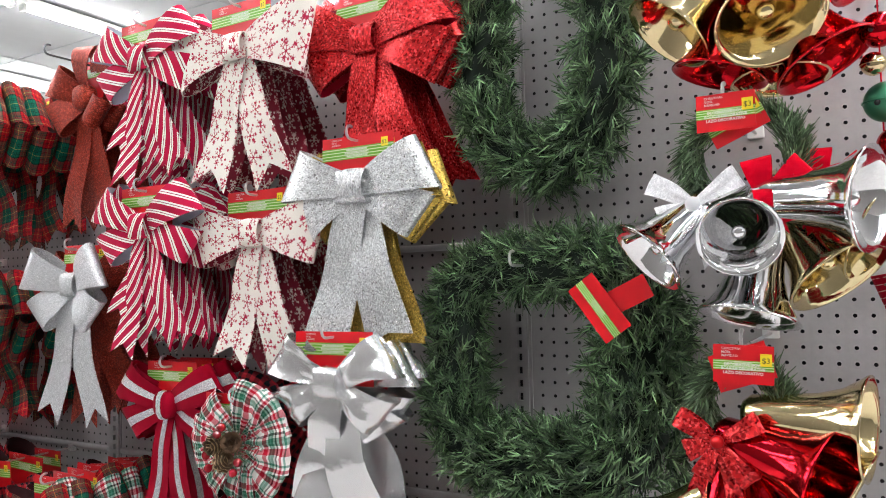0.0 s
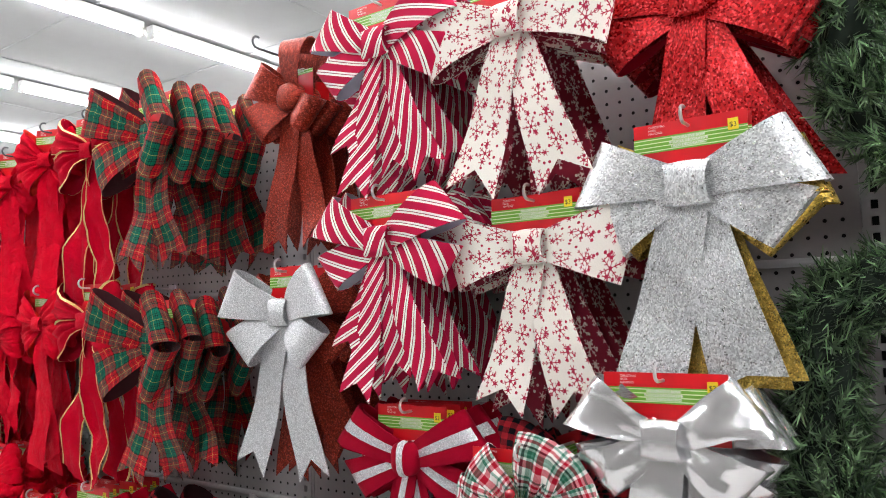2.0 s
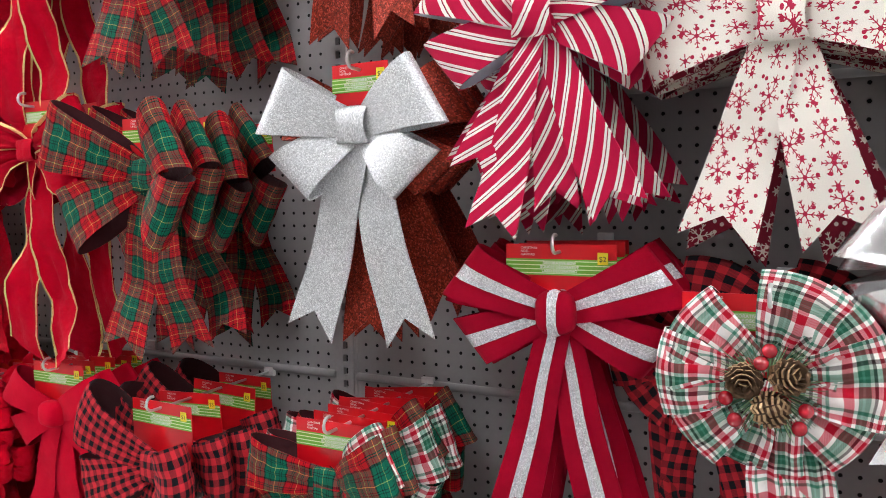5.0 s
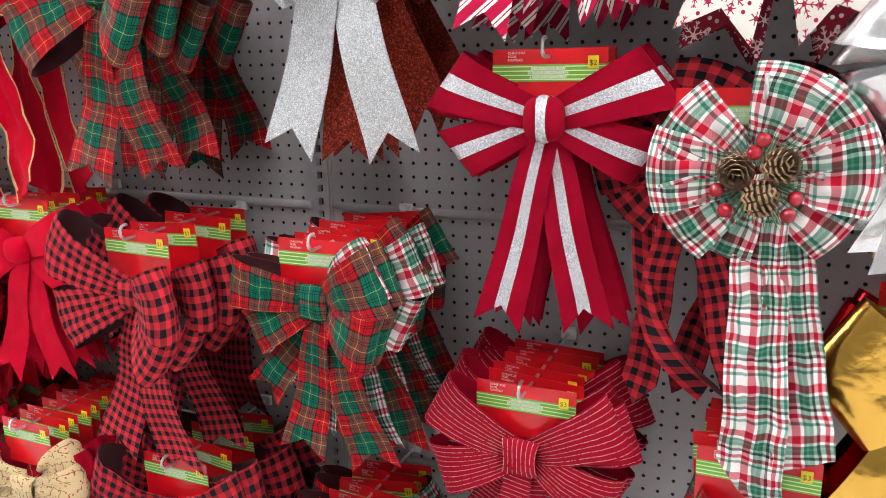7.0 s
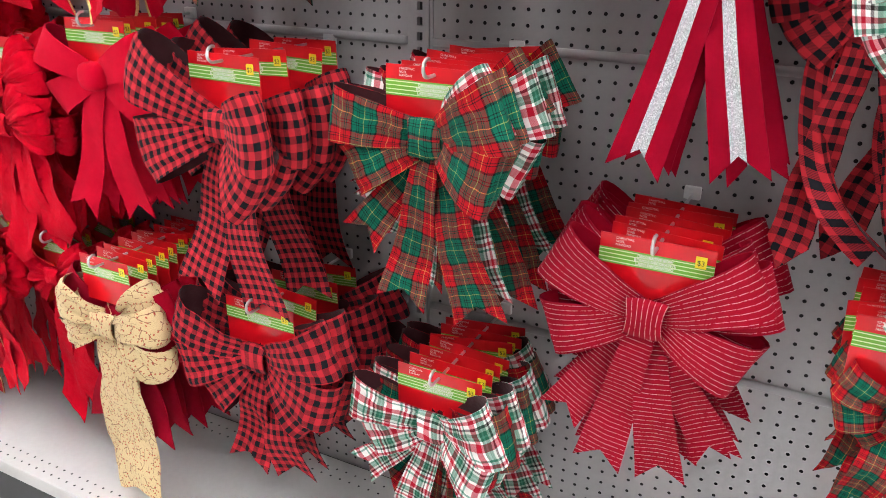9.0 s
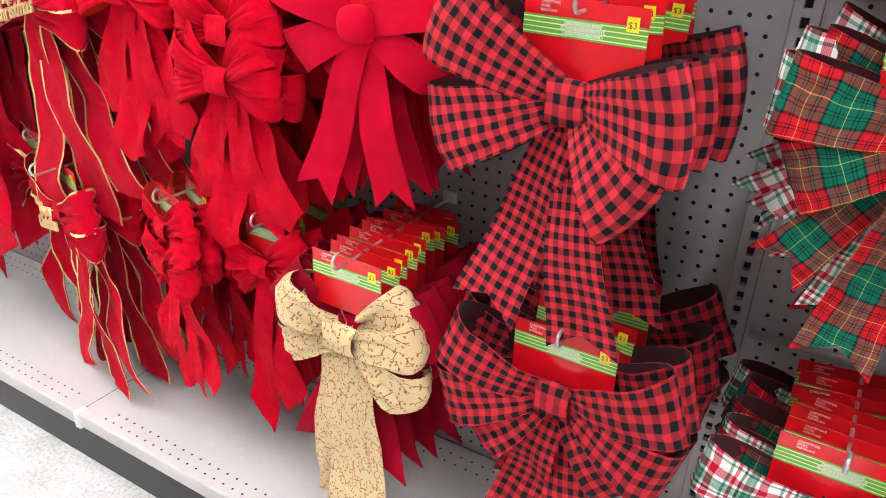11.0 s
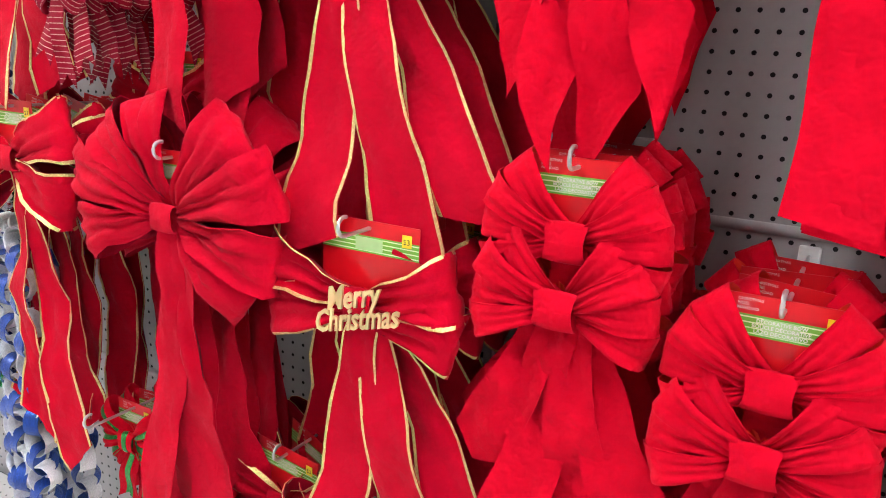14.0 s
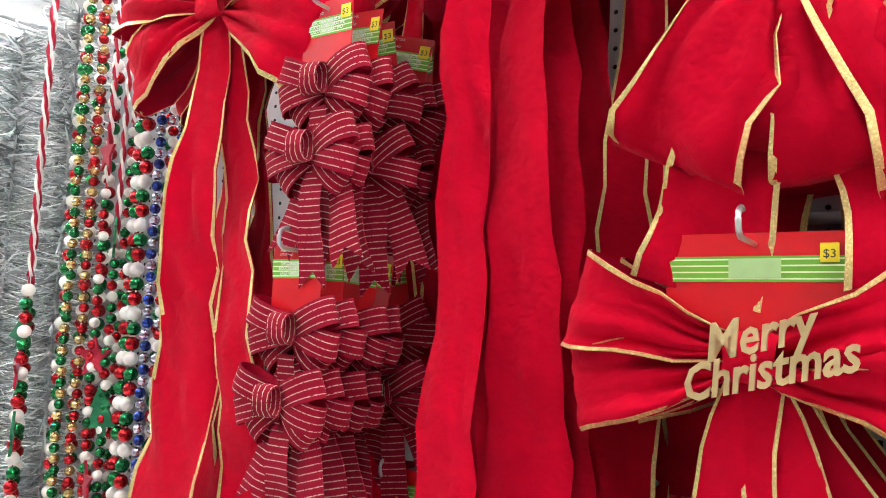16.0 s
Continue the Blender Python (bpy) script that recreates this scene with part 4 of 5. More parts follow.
def half_rolled(mat, seed, tails):
    """A wired bow: two flat loops on one side, two rolled ones that come forward on the other."""
    b = wired(mat, BACK_SHADE, 0.15, 0.040, 0.27, seed=seed, top=0.092, bulge=0.034, tails=tails)
    for l, a, ln, w, bu, le in zip(b["loops"], (172, 24, 207, -16), (0.150, 0.135, 0.140, 0.120), (0.042, 0.050, 0.040, 0.050), (0.026, 0.040, 0.026, 0.042), (0.10, 0.45, 0.05, 0.50)):
        l.update(ang=a, length=ln, w1=w, bulge=bu, lean=le)
    return b


GREEN_BOW = half_rolled(TARTAN, 0, [T(-10, 0.265, 0.016, 0.042, notch=0.028, wave=0.008, depth=0.006), T(16, 0.285, 0.016, 0.044, notch=0.028, wave=0.008), T(-36, 0.215, 0.014, 0.034, notch=0.028, wave=0.008, depth=-0.008)])
WHITE_BOW = half_rolled(WHITE_TARTAN, 2, [T(-14, 0.25, 0.016, 0.040, notch=0.028, wave=0.008, depth=0.006), T(24, 0.26, 0.016, 0.036, notch=0.028, wave=0.008), T(-46, 0.22, 0.014, 0.034, notch=0.028, wave=0.008)])
hang([(GREEN_BOW, TARTAN_LABEL), (WHITE_BOW, "white red and green tartan ribbon bow")], -1.675, 1.040, -0.300, 0.038, 7, jitter=7, alternate=True)
hang([(WHITE_BOW, "white red and green tartan ribbon bow"), (GREEN_BOW, TARTAN_LABEL)], -1.672, 0.560, -0.28, 0.032, 7, jitter=5, alternate=True)
GREEN_LOW = wired(TARTAN_SMALL, BACK_SHADE, 0.074, 0.026, 0.18, n_loops=6, seed=6, top=0.11, bulge=0.026)
hang([(GREEN_LOW, TARTAN_LABEL)], -1.050, 0.780, -0.27, 0.03, 6, jitter=5)
BUF_BOW = wired(BUFFALO_BIG, BACK_SHADE, 0.20, 0.055, 0.32, top=0.11, tails=[T(-18, 0.33, 0.022, 0.052, notch=0.03, wave=0.01), T(8, 0.34, 0.022, 0.052, notch=0.03, wave=0.01, depth=0.005)])
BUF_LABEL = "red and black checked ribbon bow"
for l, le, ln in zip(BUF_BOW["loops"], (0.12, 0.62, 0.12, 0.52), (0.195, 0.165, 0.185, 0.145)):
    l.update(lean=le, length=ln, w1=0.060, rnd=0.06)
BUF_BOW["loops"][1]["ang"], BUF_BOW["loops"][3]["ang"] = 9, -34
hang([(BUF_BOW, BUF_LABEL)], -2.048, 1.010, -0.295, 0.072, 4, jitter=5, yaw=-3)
BUF_B = wired(BUFFALO, BACK_SHADE, 0.175, 0.050, 0.27, n_loops=6, top=0.10, seed=3, bulge=0.046, crumple=0.006, lean=0.12)
hang([(BUF_B, BUF_LABEL)], -2.028, 0.592, -0.285, 0.066, 4, jitter=6)
LINED_BOW = wired(LINED_RED, VELVET_DARK, 0.15, 0.045, 0.26, top=0.105, bulge=0.032, pleat=0.001, crumple=0.003, tails=[T(-10, 0.26, 0.018, 0.036, notch=0.028, depth=0.006), T(10, 0.27, 0.018, 0.036, notch=0.028), T(-30, 0.23, 0.016, 0.034, notch=0.028, depth=-0.008), T(30, 0.24, 0.016, 0.034, notch=0.028, depth=-0.008)])
LINED_BOW["tail_mat"] = LINED_RED_ACROSS
hang([(LINED_BOW, "dark red ribbon bow with fine silver lines")], -1.366, 0.826, -0.26, 0.035, 6, jitter=5)
TAN_BOW = wired(SPRIG, SPRIG, 0.140, 0.054, 0.40, card=0.13, top=0.135, bulge=0.036, n_loops=6, tails=[T(2, 0.41, 0.030, 0.062, notch=0.02, wave=0.010, crumple=0.006, spread=0.3, depth=0.006, pleat=0.003), T(-3, 0.40, 0.036, 0.062, notch=0.02, wave=0.010, crumple=0.006, spread=0.3, x0=-0.012, depth=-0.012)])
GLIT_BOW = felt(VELVET_DARK, VELVET_DARK, span=0.15, w=0.05, tail=0.30, card=0.13, seed=8, top=0.135)
for l, a, ln, w, yb in zip(TAN_BOW["loops"], (157, 13, 200, -25, 168, 34), (0.140, 0.146, 0.140, 0.158, 0.112, 0.132), (0.046, 0.042, 0.038, 0.044, 0.040, 0.042), (0.0, 0.0, 0.006, 0.004, 0.022, 0.024)):
    l.update(ang=a, length=ln, w0=0.013, w1=w, power=0.72, rnd=0.14, sag=0.006, bulge=0.040, crumple=0.010, pleat=0.007, y=yb)
TAN_BOW["knot"] = (0.030, 0.026, 0.014)
hang([(TAN_BOW, "natural linen bow printed with red sprigs"), (GLIT_BOW, "wine red felt bow behind a linen one")], -2.378, 0.580, -0.315, 0.03, 9, jitter=4)
GOLD_FOIL_BOW = dict(felt(GOLD_FOIL, GOLD_FOIL, span=0.14, w=0.06, tail=0.26, seed=9, tails=[T(-22, 0.26, 0.025, 0.055, notch=0.05), T(14, 0.26, 0.025, 0.055, notch=0.05)]), thick=0.0012)
hang([(GOLD_FOIL_BOW, "shiny gold foil bow"), (dict(GOLD_FOIL_BOW, mat=RED_BELL, back=RED_BELL, seed=10), "shiny red foil bow")], -0.845, 1.010, -0.25, 0.05, 3)


# red cloth bows
def pleated(knots, span, w, tails, card=0.12, top=0.09, mat=None, back=None, bands=(), seed=0, angles=(150, 30, 186, -6, 216, -36), bulge=0.022, crumple=0.009, knot=0.020, pleat=0.008, thick=0.0010):
    loops = [L(a, span * (1 - 0.06 * (i // 2)), 0.010, w, bulge, pleat=pleat, crumple=crumple, m=11, y=0.003 * (i // 2)) for i, a in enumerate(angles)]
    return dict(mat=mat or RED_CLOTH, back=back or ORANGE_BACK, thick=thick, knots=knots, loops=loops, tails=tails, knot=(knot, knot * 0.95, 0.010), card=(card, top), bands=list(bands), seed=seed)


double_tails = [T(0, 0.11, 0.018, 0.030, notch=0.0, crumple=0.005, depth=-0.002), T(-24, 0.24, 0.02, 0.045, notch=-0.03, wave=0.008, crumple=0.012, z0=-0.06), T(-8, 0.30, 0.02, 0.045, notch=-0.03, wave=0.008, crumple=0.012, z0=-0.06, depth=0.004), T(8, 0.29, 0.02, 0.045, notch=0.03, wave=0.008, crumple=0.012, z0=-0.06), T(22, 0.25, 0.02, 0.045, notch=-0.03, wave=0.008, crumple=0.012, z0=-0.06)]
DOUBLE = pleated([(0, 0), (-0.003, -0.075)], 0.104, 0.0215, double_tails, angles=(130, 50, 152, 28, 175, 5, 199, -19), knot=0.024, pleat=0.004, crumple=0.006, bulge=0.030)
for i, l in enumerate(DOUBLE["loops"]):
    l.update(length=0.104, power=1.2, y=(0.004, 0.006, -0.004, -0.002, 0.004, 0.003, -0.003, 0.008)[i])
DOUBLE_LABEL = "bright red cloth double bow with pleated loops"
hang([(DOUBLE, DOUBLE_LABEL)], -2.640, 1.013, -0.260, 0.06, 4, jitter=5)
hang([(DOUBLE, DOUBLE_LABEL)], -2.862, 1.128, -0.258, 0.06, 4, jitter=5)
top_tails = [double_tails[0], T(-25, 0.23, 0.02, 0.036, notch=0.0, slope=0.045, wave=0.010, crumple=0.012, z0=-0.06), T(-9, 0.29, 0.02, 0.036, notch=0.0, slope=0.05, wave=0.010, crumple=0.012, z0=-0.06, depth=0.006), T(6, 0.31, 0.02, 0.036, notch=0.0, slope=-0.055, wave=0.010, crumple=0.012, z0=-0.06), T(24, 0.25, 0.02, 0.036, notch=0.0, slope=-0.05, wave=0.010, crumple=0.012, z0=-0.06)]
hang([(dict(DOUBLE, tails=top_tails), DOUBLE_LABEL)], -2.872, 1.600, -0.255, 0.06, 4, jitter=5)
MINI = pleated([(0, 0), (-0.002, -0.070)], 0.085, 0.028, [dict(t, length=t["length"] * 1.0, w1=min(t["w1"], 0.036)) for t in double_tails], card=0.09, top=0.065, seed=2)
hang([(MINI, "small red cloth double bow")], -2.800, 0.645, -0.290, 0.06, 4, jitter=8, yaw=-16)
SINGLE = pleated([(0, 0)], 0.105, 0.036, [T(-7, 0.36, 0.018, 0.034, notch=0.0, slope=0.03, wave=0.01, crumple=0.008), T(9, 0.30, 0.018, 0.034, notch=0.0, slope=-0.03, wave=0.01, crumple=0.008)], card=0.09, seed=3, angles=(148, 32, 180, 0, 212, -32))
hang([(SINGLE, "red cloth bow with long tails")], -2.612, 0.605, -0.245, 0.06, 4, jitter=8)
SINGLE_LONG = pleated([(0, 0)], 0.115, 0.042, [T(0, 0.385, 0.02, 0.043, notch=0.0, slope=0.008, wave=0.008, crumple=0.006, spread=0.4), T(3, 0.37, 0.02, 0.046, notch=0.0, slope=-0.02, wave=0.008, crumple=0.006, depth=-0.012, spread=0.4)], card=0.10, seed=4)
hang([(SINGLE_LONG, "red cloth bow with long square tails")], -2.612, 1.565, -0.270, 0.035, 2, jitter=2, yaw=1)
hang([(SINGLE_LONG, "red cloth bow with long square tails")], -2.600, 2.020, -0.270, 0.06, 4, jitter=9, dark=True, yaw=20)
hang([(SINGLE_LONG, "red cloth bow with long square tails")], -2.800, 1.980, -0.280, 0.06, 4, jitter=9, dark=True, yaw=20)

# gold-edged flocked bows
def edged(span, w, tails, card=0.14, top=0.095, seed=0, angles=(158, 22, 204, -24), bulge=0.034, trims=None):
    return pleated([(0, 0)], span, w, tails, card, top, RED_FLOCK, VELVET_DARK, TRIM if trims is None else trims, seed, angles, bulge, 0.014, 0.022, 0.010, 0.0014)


long_tails = [T(-8, 0.42, 0.018, 0.052, notch=0.0, slope=-0.03, wave=0.012, crumple=0.010, spread=0.6), T(13, 0.42, 0.018, 0.052, notch=0.0, slope=0.02, wave=0.012, crumple=0.010, spread=0.6), T(28, 0.40, 0.018, 0.05, notch=0.0, slope=0.03, wave=0.012, crumple=0.010, depth=-0.02)]


def greeting(ob):
    """The cut-out gold lettering in the middle of a bow."""
    a = text_mesh("lettering", ["Merry"], 0.041, GOLD_LETTER, ob, (0.012, -0.047, 0.006), (90, -15, 0), 0.0016, 0.42, fat=0.0009)
    b = text_mesh("lettering", ["Christmas"], 0.040, GOLD_LETTER, ob, (0.018, -0.048, -0.021), (90, -15, 0), 0.0016, 0.42, fat=0.0009)
    a.scale = b.scale = (0.80, 1.0, 1.0)
    a["label"] = b["label"] = "gold glitter cut-out script"


GOLD_LETTER = foil("gold_letter", (0.88, 0.68, 0.34), 0.36, 0.85, 0.6)
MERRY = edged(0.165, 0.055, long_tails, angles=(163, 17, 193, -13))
for l, ln, w in zip(MERRY["loops"], (0.160, 0.132, 0.158, 0.134), (0.046, 0.044, 0.044, 0.042)):
    l.update(length=ln, w1=w, power=0.9, bulge=0.034)
MERRY["card"] = (0.15, 0.105)
MERRY["text"] = False
MERRY_LABEL = "red flocked bow with gold edges and gold Merry Christmas lettering"
for x, z, n, yaw in ((-3.163, 1.480, 3, 0), (-3.128, 1.006, 3, 0), (-3.150, 0.580, 3, -16)):
    first = make_bow(dict(MERRY, seed=x), pose(x, -0.268, z, 0, 0, yaw), MERRY_LABEL)
    greeting(first)
    for i in range(1, n):
        copy_thing(first, pose(x + 0.006 * i, -0.268 + 0.065 * i, z, rng.uniform(-2, 2), rng.uniform(-4, 4), rng.uniform(-6, 6)))
    hook(x, z + 0.097, 0.33)
RIPPLE = dict(wave=0.012, cycles=1.3, crumple=0.016, notch=0.0, twist=0.008)
EDGED_LABEL = "red flocked ribbon bow with gold wired edges"
EDGED_TALL = edged(0.14, 0.050, [T(-8, 0.40, 0.018, 0.040, slope=0.02, **RIPPLE), T(9, 0.41, 0.018, 0.040, slope=-0.02, **RIPPLE)], seed=1)
hang([(EDGED_TALL, EDGED_LABEL)], -2.405, 1.570, -0.255, 0.09, 2, jitter=4, yaw=2)
hang([(EDGED_TALL, EDGED_LABEL)], -2.405, 2.020, -0.255, 0.09, 2, jitter=4, dark=True, yaw=8)
TOP_BIG = edged(0.25, 0.075, [T(-16, 0.34, 0.02, 0.06, **RIPPLE), T(16, 0.32, 0.02, 0.06, **RIPPLE)], seed=2, angles=(244, -62, 262, -80), bulge=0.055)
for l, ln in zip(TOP_BIG["loops"], (0.235, 0.245, 0.205, 0.225)):
    l.update(length=ln, w1=0.062, power=0.55, crumple=0.022)
hang([(TOP_BIG, EDGED_LABEL)], -3.122, 1.860, -0.27, 0.07, 3, jitter=5)
GOLD_LEFT = edged(0.20, 0.060, [T(-4, 0.68, 0.02, 0.070, slope=0.02, **RIPPLE), T(8, 0.66, 0.02, 0.050, slope=-0.02, depth=-0.015, **RIPPLE)], seed=3, angles=(165, 15, 205, -25))
hang([(GOLD_LEFT, EDGED_LABEL)], -3.825, 1.905, -0.30, 0.07, 2, jitter=4)
PLAIN_LONG = edged(0.18, 0.06, [T(-1, 0.78, 0.02, 0.040, slope=0.03, x0=-0.020, **RIPPLE), T(1, 0.76, 0.02, 0.052, slope=-0.03, depth=-0.03, x0=0.026, **RIPPLE)], seed=4, trims=[])
hang([(PLAIN_LONG, "plain red flocked bow with long rippled tails")], -3.425, 2.000, -0.28, 0.06, 4, jitter=2)
DEEP_LONG = edged(0.15, 0.05, [T(-3, 0.84, 0.02, 0.056, slope=0.03, **RIPPLE), T(5, 0.80, 0.02, 0.056, slope=-0.03, depth=-0.02, **RIPPLE)], seed=8)
hang([(DEEP_LONG, "red flocked bow with gold edges hanging deep on its hook")], -3.290, 2.010, -0.150, 0.06, 2, jitter=2)
for x, z in ((-3.630, 1.990), (-3.640, 1.210), (-3.285, 1.230)):
    hang([(DEEP_LONG, "red flocked bow with gold edges hanging deep on its hook")], x, z, -0.120, 0.05, 2, jitter=2)
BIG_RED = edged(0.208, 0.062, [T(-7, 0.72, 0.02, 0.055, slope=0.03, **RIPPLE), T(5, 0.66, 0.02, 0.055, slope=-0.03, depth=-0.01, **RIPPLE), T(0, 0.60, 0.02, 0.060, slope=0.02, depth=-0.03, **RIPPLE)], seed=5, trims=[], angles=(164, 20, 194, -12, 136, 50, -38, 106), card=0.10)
for l in BIG_RED["loops"]:
    l.update(w1=0.048, power=1.0)
hang([(BIG_RED, "large red flocked bow with full pleated loops")], -3.450, 1.076, -0.30, 0.07, 3, jitter=6)
LOW_GOLD = edged(0.16, 0.052, [T(-2, 0.50, 0.02, 0.040, slope=0.03, **RIPPLE), T(12, 0.54, 0.02, 0.045, slope=-0.03, **RIPPLE)], seed=6, card=0.10)
hang([(EDGED_TALL, EDGED_LABEL)], -3.330, 0.600, -0.200, 0.06, 3, jitter=10, yaw=-8)
hang([(LOW_GOLD, EDGED_LABEL)], -3.840, 1.120, -0.29, 0.052, 5, jitter=12)

# small dusty lined bows, two to a card
def lined_small():
    b = wired(LINED_PINK, VELVET_DARK, 0.056, 0.017, 0.15, card=0.075, n_loops=6, top=0.10, bulge=0.018, crumple=0.002, pleat=0.001,
              tails=[T(-16, 0.18, 0.012, 0.019, notch=0.02, z0=-0.03), T(0, 0.21, 0.012, 0.020, notch=0.02, z0=-0.03, depth=0.006), T(17, 0.19, 0.012, 0.022, notch=0.02, z0=-0.03)])
    b["knots"] = [(0, 0), (-0.006, -0.080)]
    b["knot"] = (0.014, 0.018, 0.014)
    b["tail_mat"] = LINED_PINK_ACROSS
    for l in b["loops"]:
        l.update(w1=0.0165, bulge=0.016, length=l["length"] * 1.12)
    return b


LINED_SMALL = lined_small()
for z in (1.770, 1.485):
    hang([(LINED_SMALL, "small dusty red ribbon bows with silver lines")], -3.625 - (0.028 if z < 1.6 else 0), z, -0.31, 0.043, 5, jitter=12)


# ---- rosette with pine cones ----
def pine_cone(parent, c, r, tilt):
    bm = bmesh.new()
    ball(bm, (0, 0, 0), r * 0.62, 0, 10)
    for ring in range(8):
        lat = -0.9 + ring * 0.33
        n = (7, 8, 9, 9, 8, 7, 5, 3)[ring]
        for k in range(n):
            a = 2 * math.pi * (k + 0.5 * (ring % 2)) / n
            d = Vector((math.cos(a) * math.cos(lat), math.sin(a) * math.cos(lat), math.sin(lat)))
            s = Vector((-math.sin(a), math.cos(a), 0))
            b = d * r * 0.55
            tip = d * r * (1.05 - 0.03 * ring) + Vector((0, 0, r * 0.24))
            vs = [bm.verts.new(p) for p in (b - s * r * 0.16, b + s * r * 0.16, tip + s * r * 0.26 - d * r * 0.12, tip + d * r * 0.05, tip - s * r * 0.26 - d * r * 0.12)]
            lo = [bm.verts.new(v.co - Vector((0, 0, r * 0.14))) for v in vs]
            bm.faces.new(vs).material_index = 0
            bm.faces.new(lo[::-1]).material_index = 0
            for i in range(5):
                bm.faces.new((vs[i], lo[i], lo[(i + 1) % 5], vs[(i + 1) % 5])).material_index = 1 if i in (2, 3) else 0
    bmesh.ops.recalc_face_normals(bm, faces=bm.faces)
    ob = part("pine_cone", bm, [CONE, CONE_TIP], parent, "small brown pine cone")
    ob.matrix_basis = pose(*c, 90 + tilt[0], tilt[1], tilt[2])
    return ob


def blade(bm, p, d, length, width, side):
    q = p + d * length
    vs = [bm.verts.new(v) for v in (p - side * width, p + side * width, q + side * width * 0.35, q - side * width * 0.35)]
    bm.faces.new(vs)


def rosette():
    R = dict(pleat=0.007, crumple=0.004, m=11, power=0.65, rnd=0.09)
    spec = dict(mat=WHITE_TARTAN, back=BACK_SHADE, thick=0.0010, card=(0.15, 0.095), card_x=-0.02, seed=1,
                loops=[L(70, 0.118, 0.014, 0.050, 0.018, **R), L(36, 0.120, 0.014, 0.052, 0.018, y=0.003, **R), L(3, 0.118, 0.014, 0.052, 0.018, **R), L(-30, 0.112, 0.014, 0.050, 0.018, y=0.004, **R), L(146, 0.114, 0.014, 0.052, 0.018, **R), L(180, 0.118, 0.014, 0.054, 0.018, y=-0.002, **R), L(216, 0.114, 0.014, 0.052, 0.018, y=0.002, **R), L(244, 0.100, 0.014, 0.046, 0.016, y=0.006, **R)],
                tails=[T(2, 0.42, 0.014, 0.040, notch=0.0, slope=0.055, wave=0.008, cycles=1.5, crumple=0.014, x0=0.008, spread=0.35, pleat=0.006, depth=0.004), T(9, 0.36, 0.014, 0.036, notch=0.0, slope=-0.01, wave=0.008, cycles=1.5, crumple=0.008, x0=0.022, spread=0.35, pleat=0.003, depth=-0.004)])
    x, z = -1.078, 1.258
    ob = make_bow(spec, pose(x, -0.30, z), "white red and green tartan rosette bow with pine cones and berries", "bow", "hanging bows")
    hook(x + 0.002, z + 0.087, 0.33)
    for c, t in (((-0.022, -0.042, 0.006), (10, -20, 0)), ((0.022, -0.044, 0.014), (-15, 20, 40)), ((0.004, -0.048, -0.022), (-20, 0, 80))):
        pine_cone(ob, c, 0.0205, t)
    for c in ((0.004, -0.050, 0.042), (-0.004, -0.054, 0.029), (-0.040, -0.048, -0.014), (-0.030, -0.052, -0.036), (0.040, -0.046, -0.020), (0.034, -0.052, -0.038)):
        part("berry", ball(bmesh.new(), c, 0.0082, 0, 14), BERRY, ob, "glossy red berry")
    bm = bmesh.new()
    for k in range(170):
        a = rng.uniform(0, 2 * math.pi)
        d = Vector((math.cos(a), -0.25, math.sin(a))).normalized()
        blade(bm, Vector((0, -0.022, -0.004)) + d * rng.uniform(0.01, 0.03), d, rng.uniform(0.02, 0.04), 0.0007, Vector((-math.sin(a), 0, math.cos(a))))
    part("needle_sprig", bm, NEEDLES, ob, "green needle sprigs")
    behind = dict(spec, mat=BUFFALO, back=BACK_SHADE, card_tilt=-27, card_x=-0.02, tails=[T(-46, 0.34, 0.014, 0.021, notch=0.03, wave=0.02, crumple=0.012, bend=52, depth=0.01), T(-12, 0.33, 0.014, 0.026, notch=-0.04, wave=0.014, crumple=0.012, twist=0.01), T(12, 0.38, 0.014, 0.030, notch=-0.04, wave=0.01, crumple=0.008)])
    b = make_bow(behind, pose(x - 0.092, -0.190, z + 0.005, 0, -4, -4), "red and black checked rosette bow behind a tartan one", "bow", "hanging bows")
    copy_thing(b, pose(x + 0.02, -0.14, z, 0, 6, 5))


rosette()


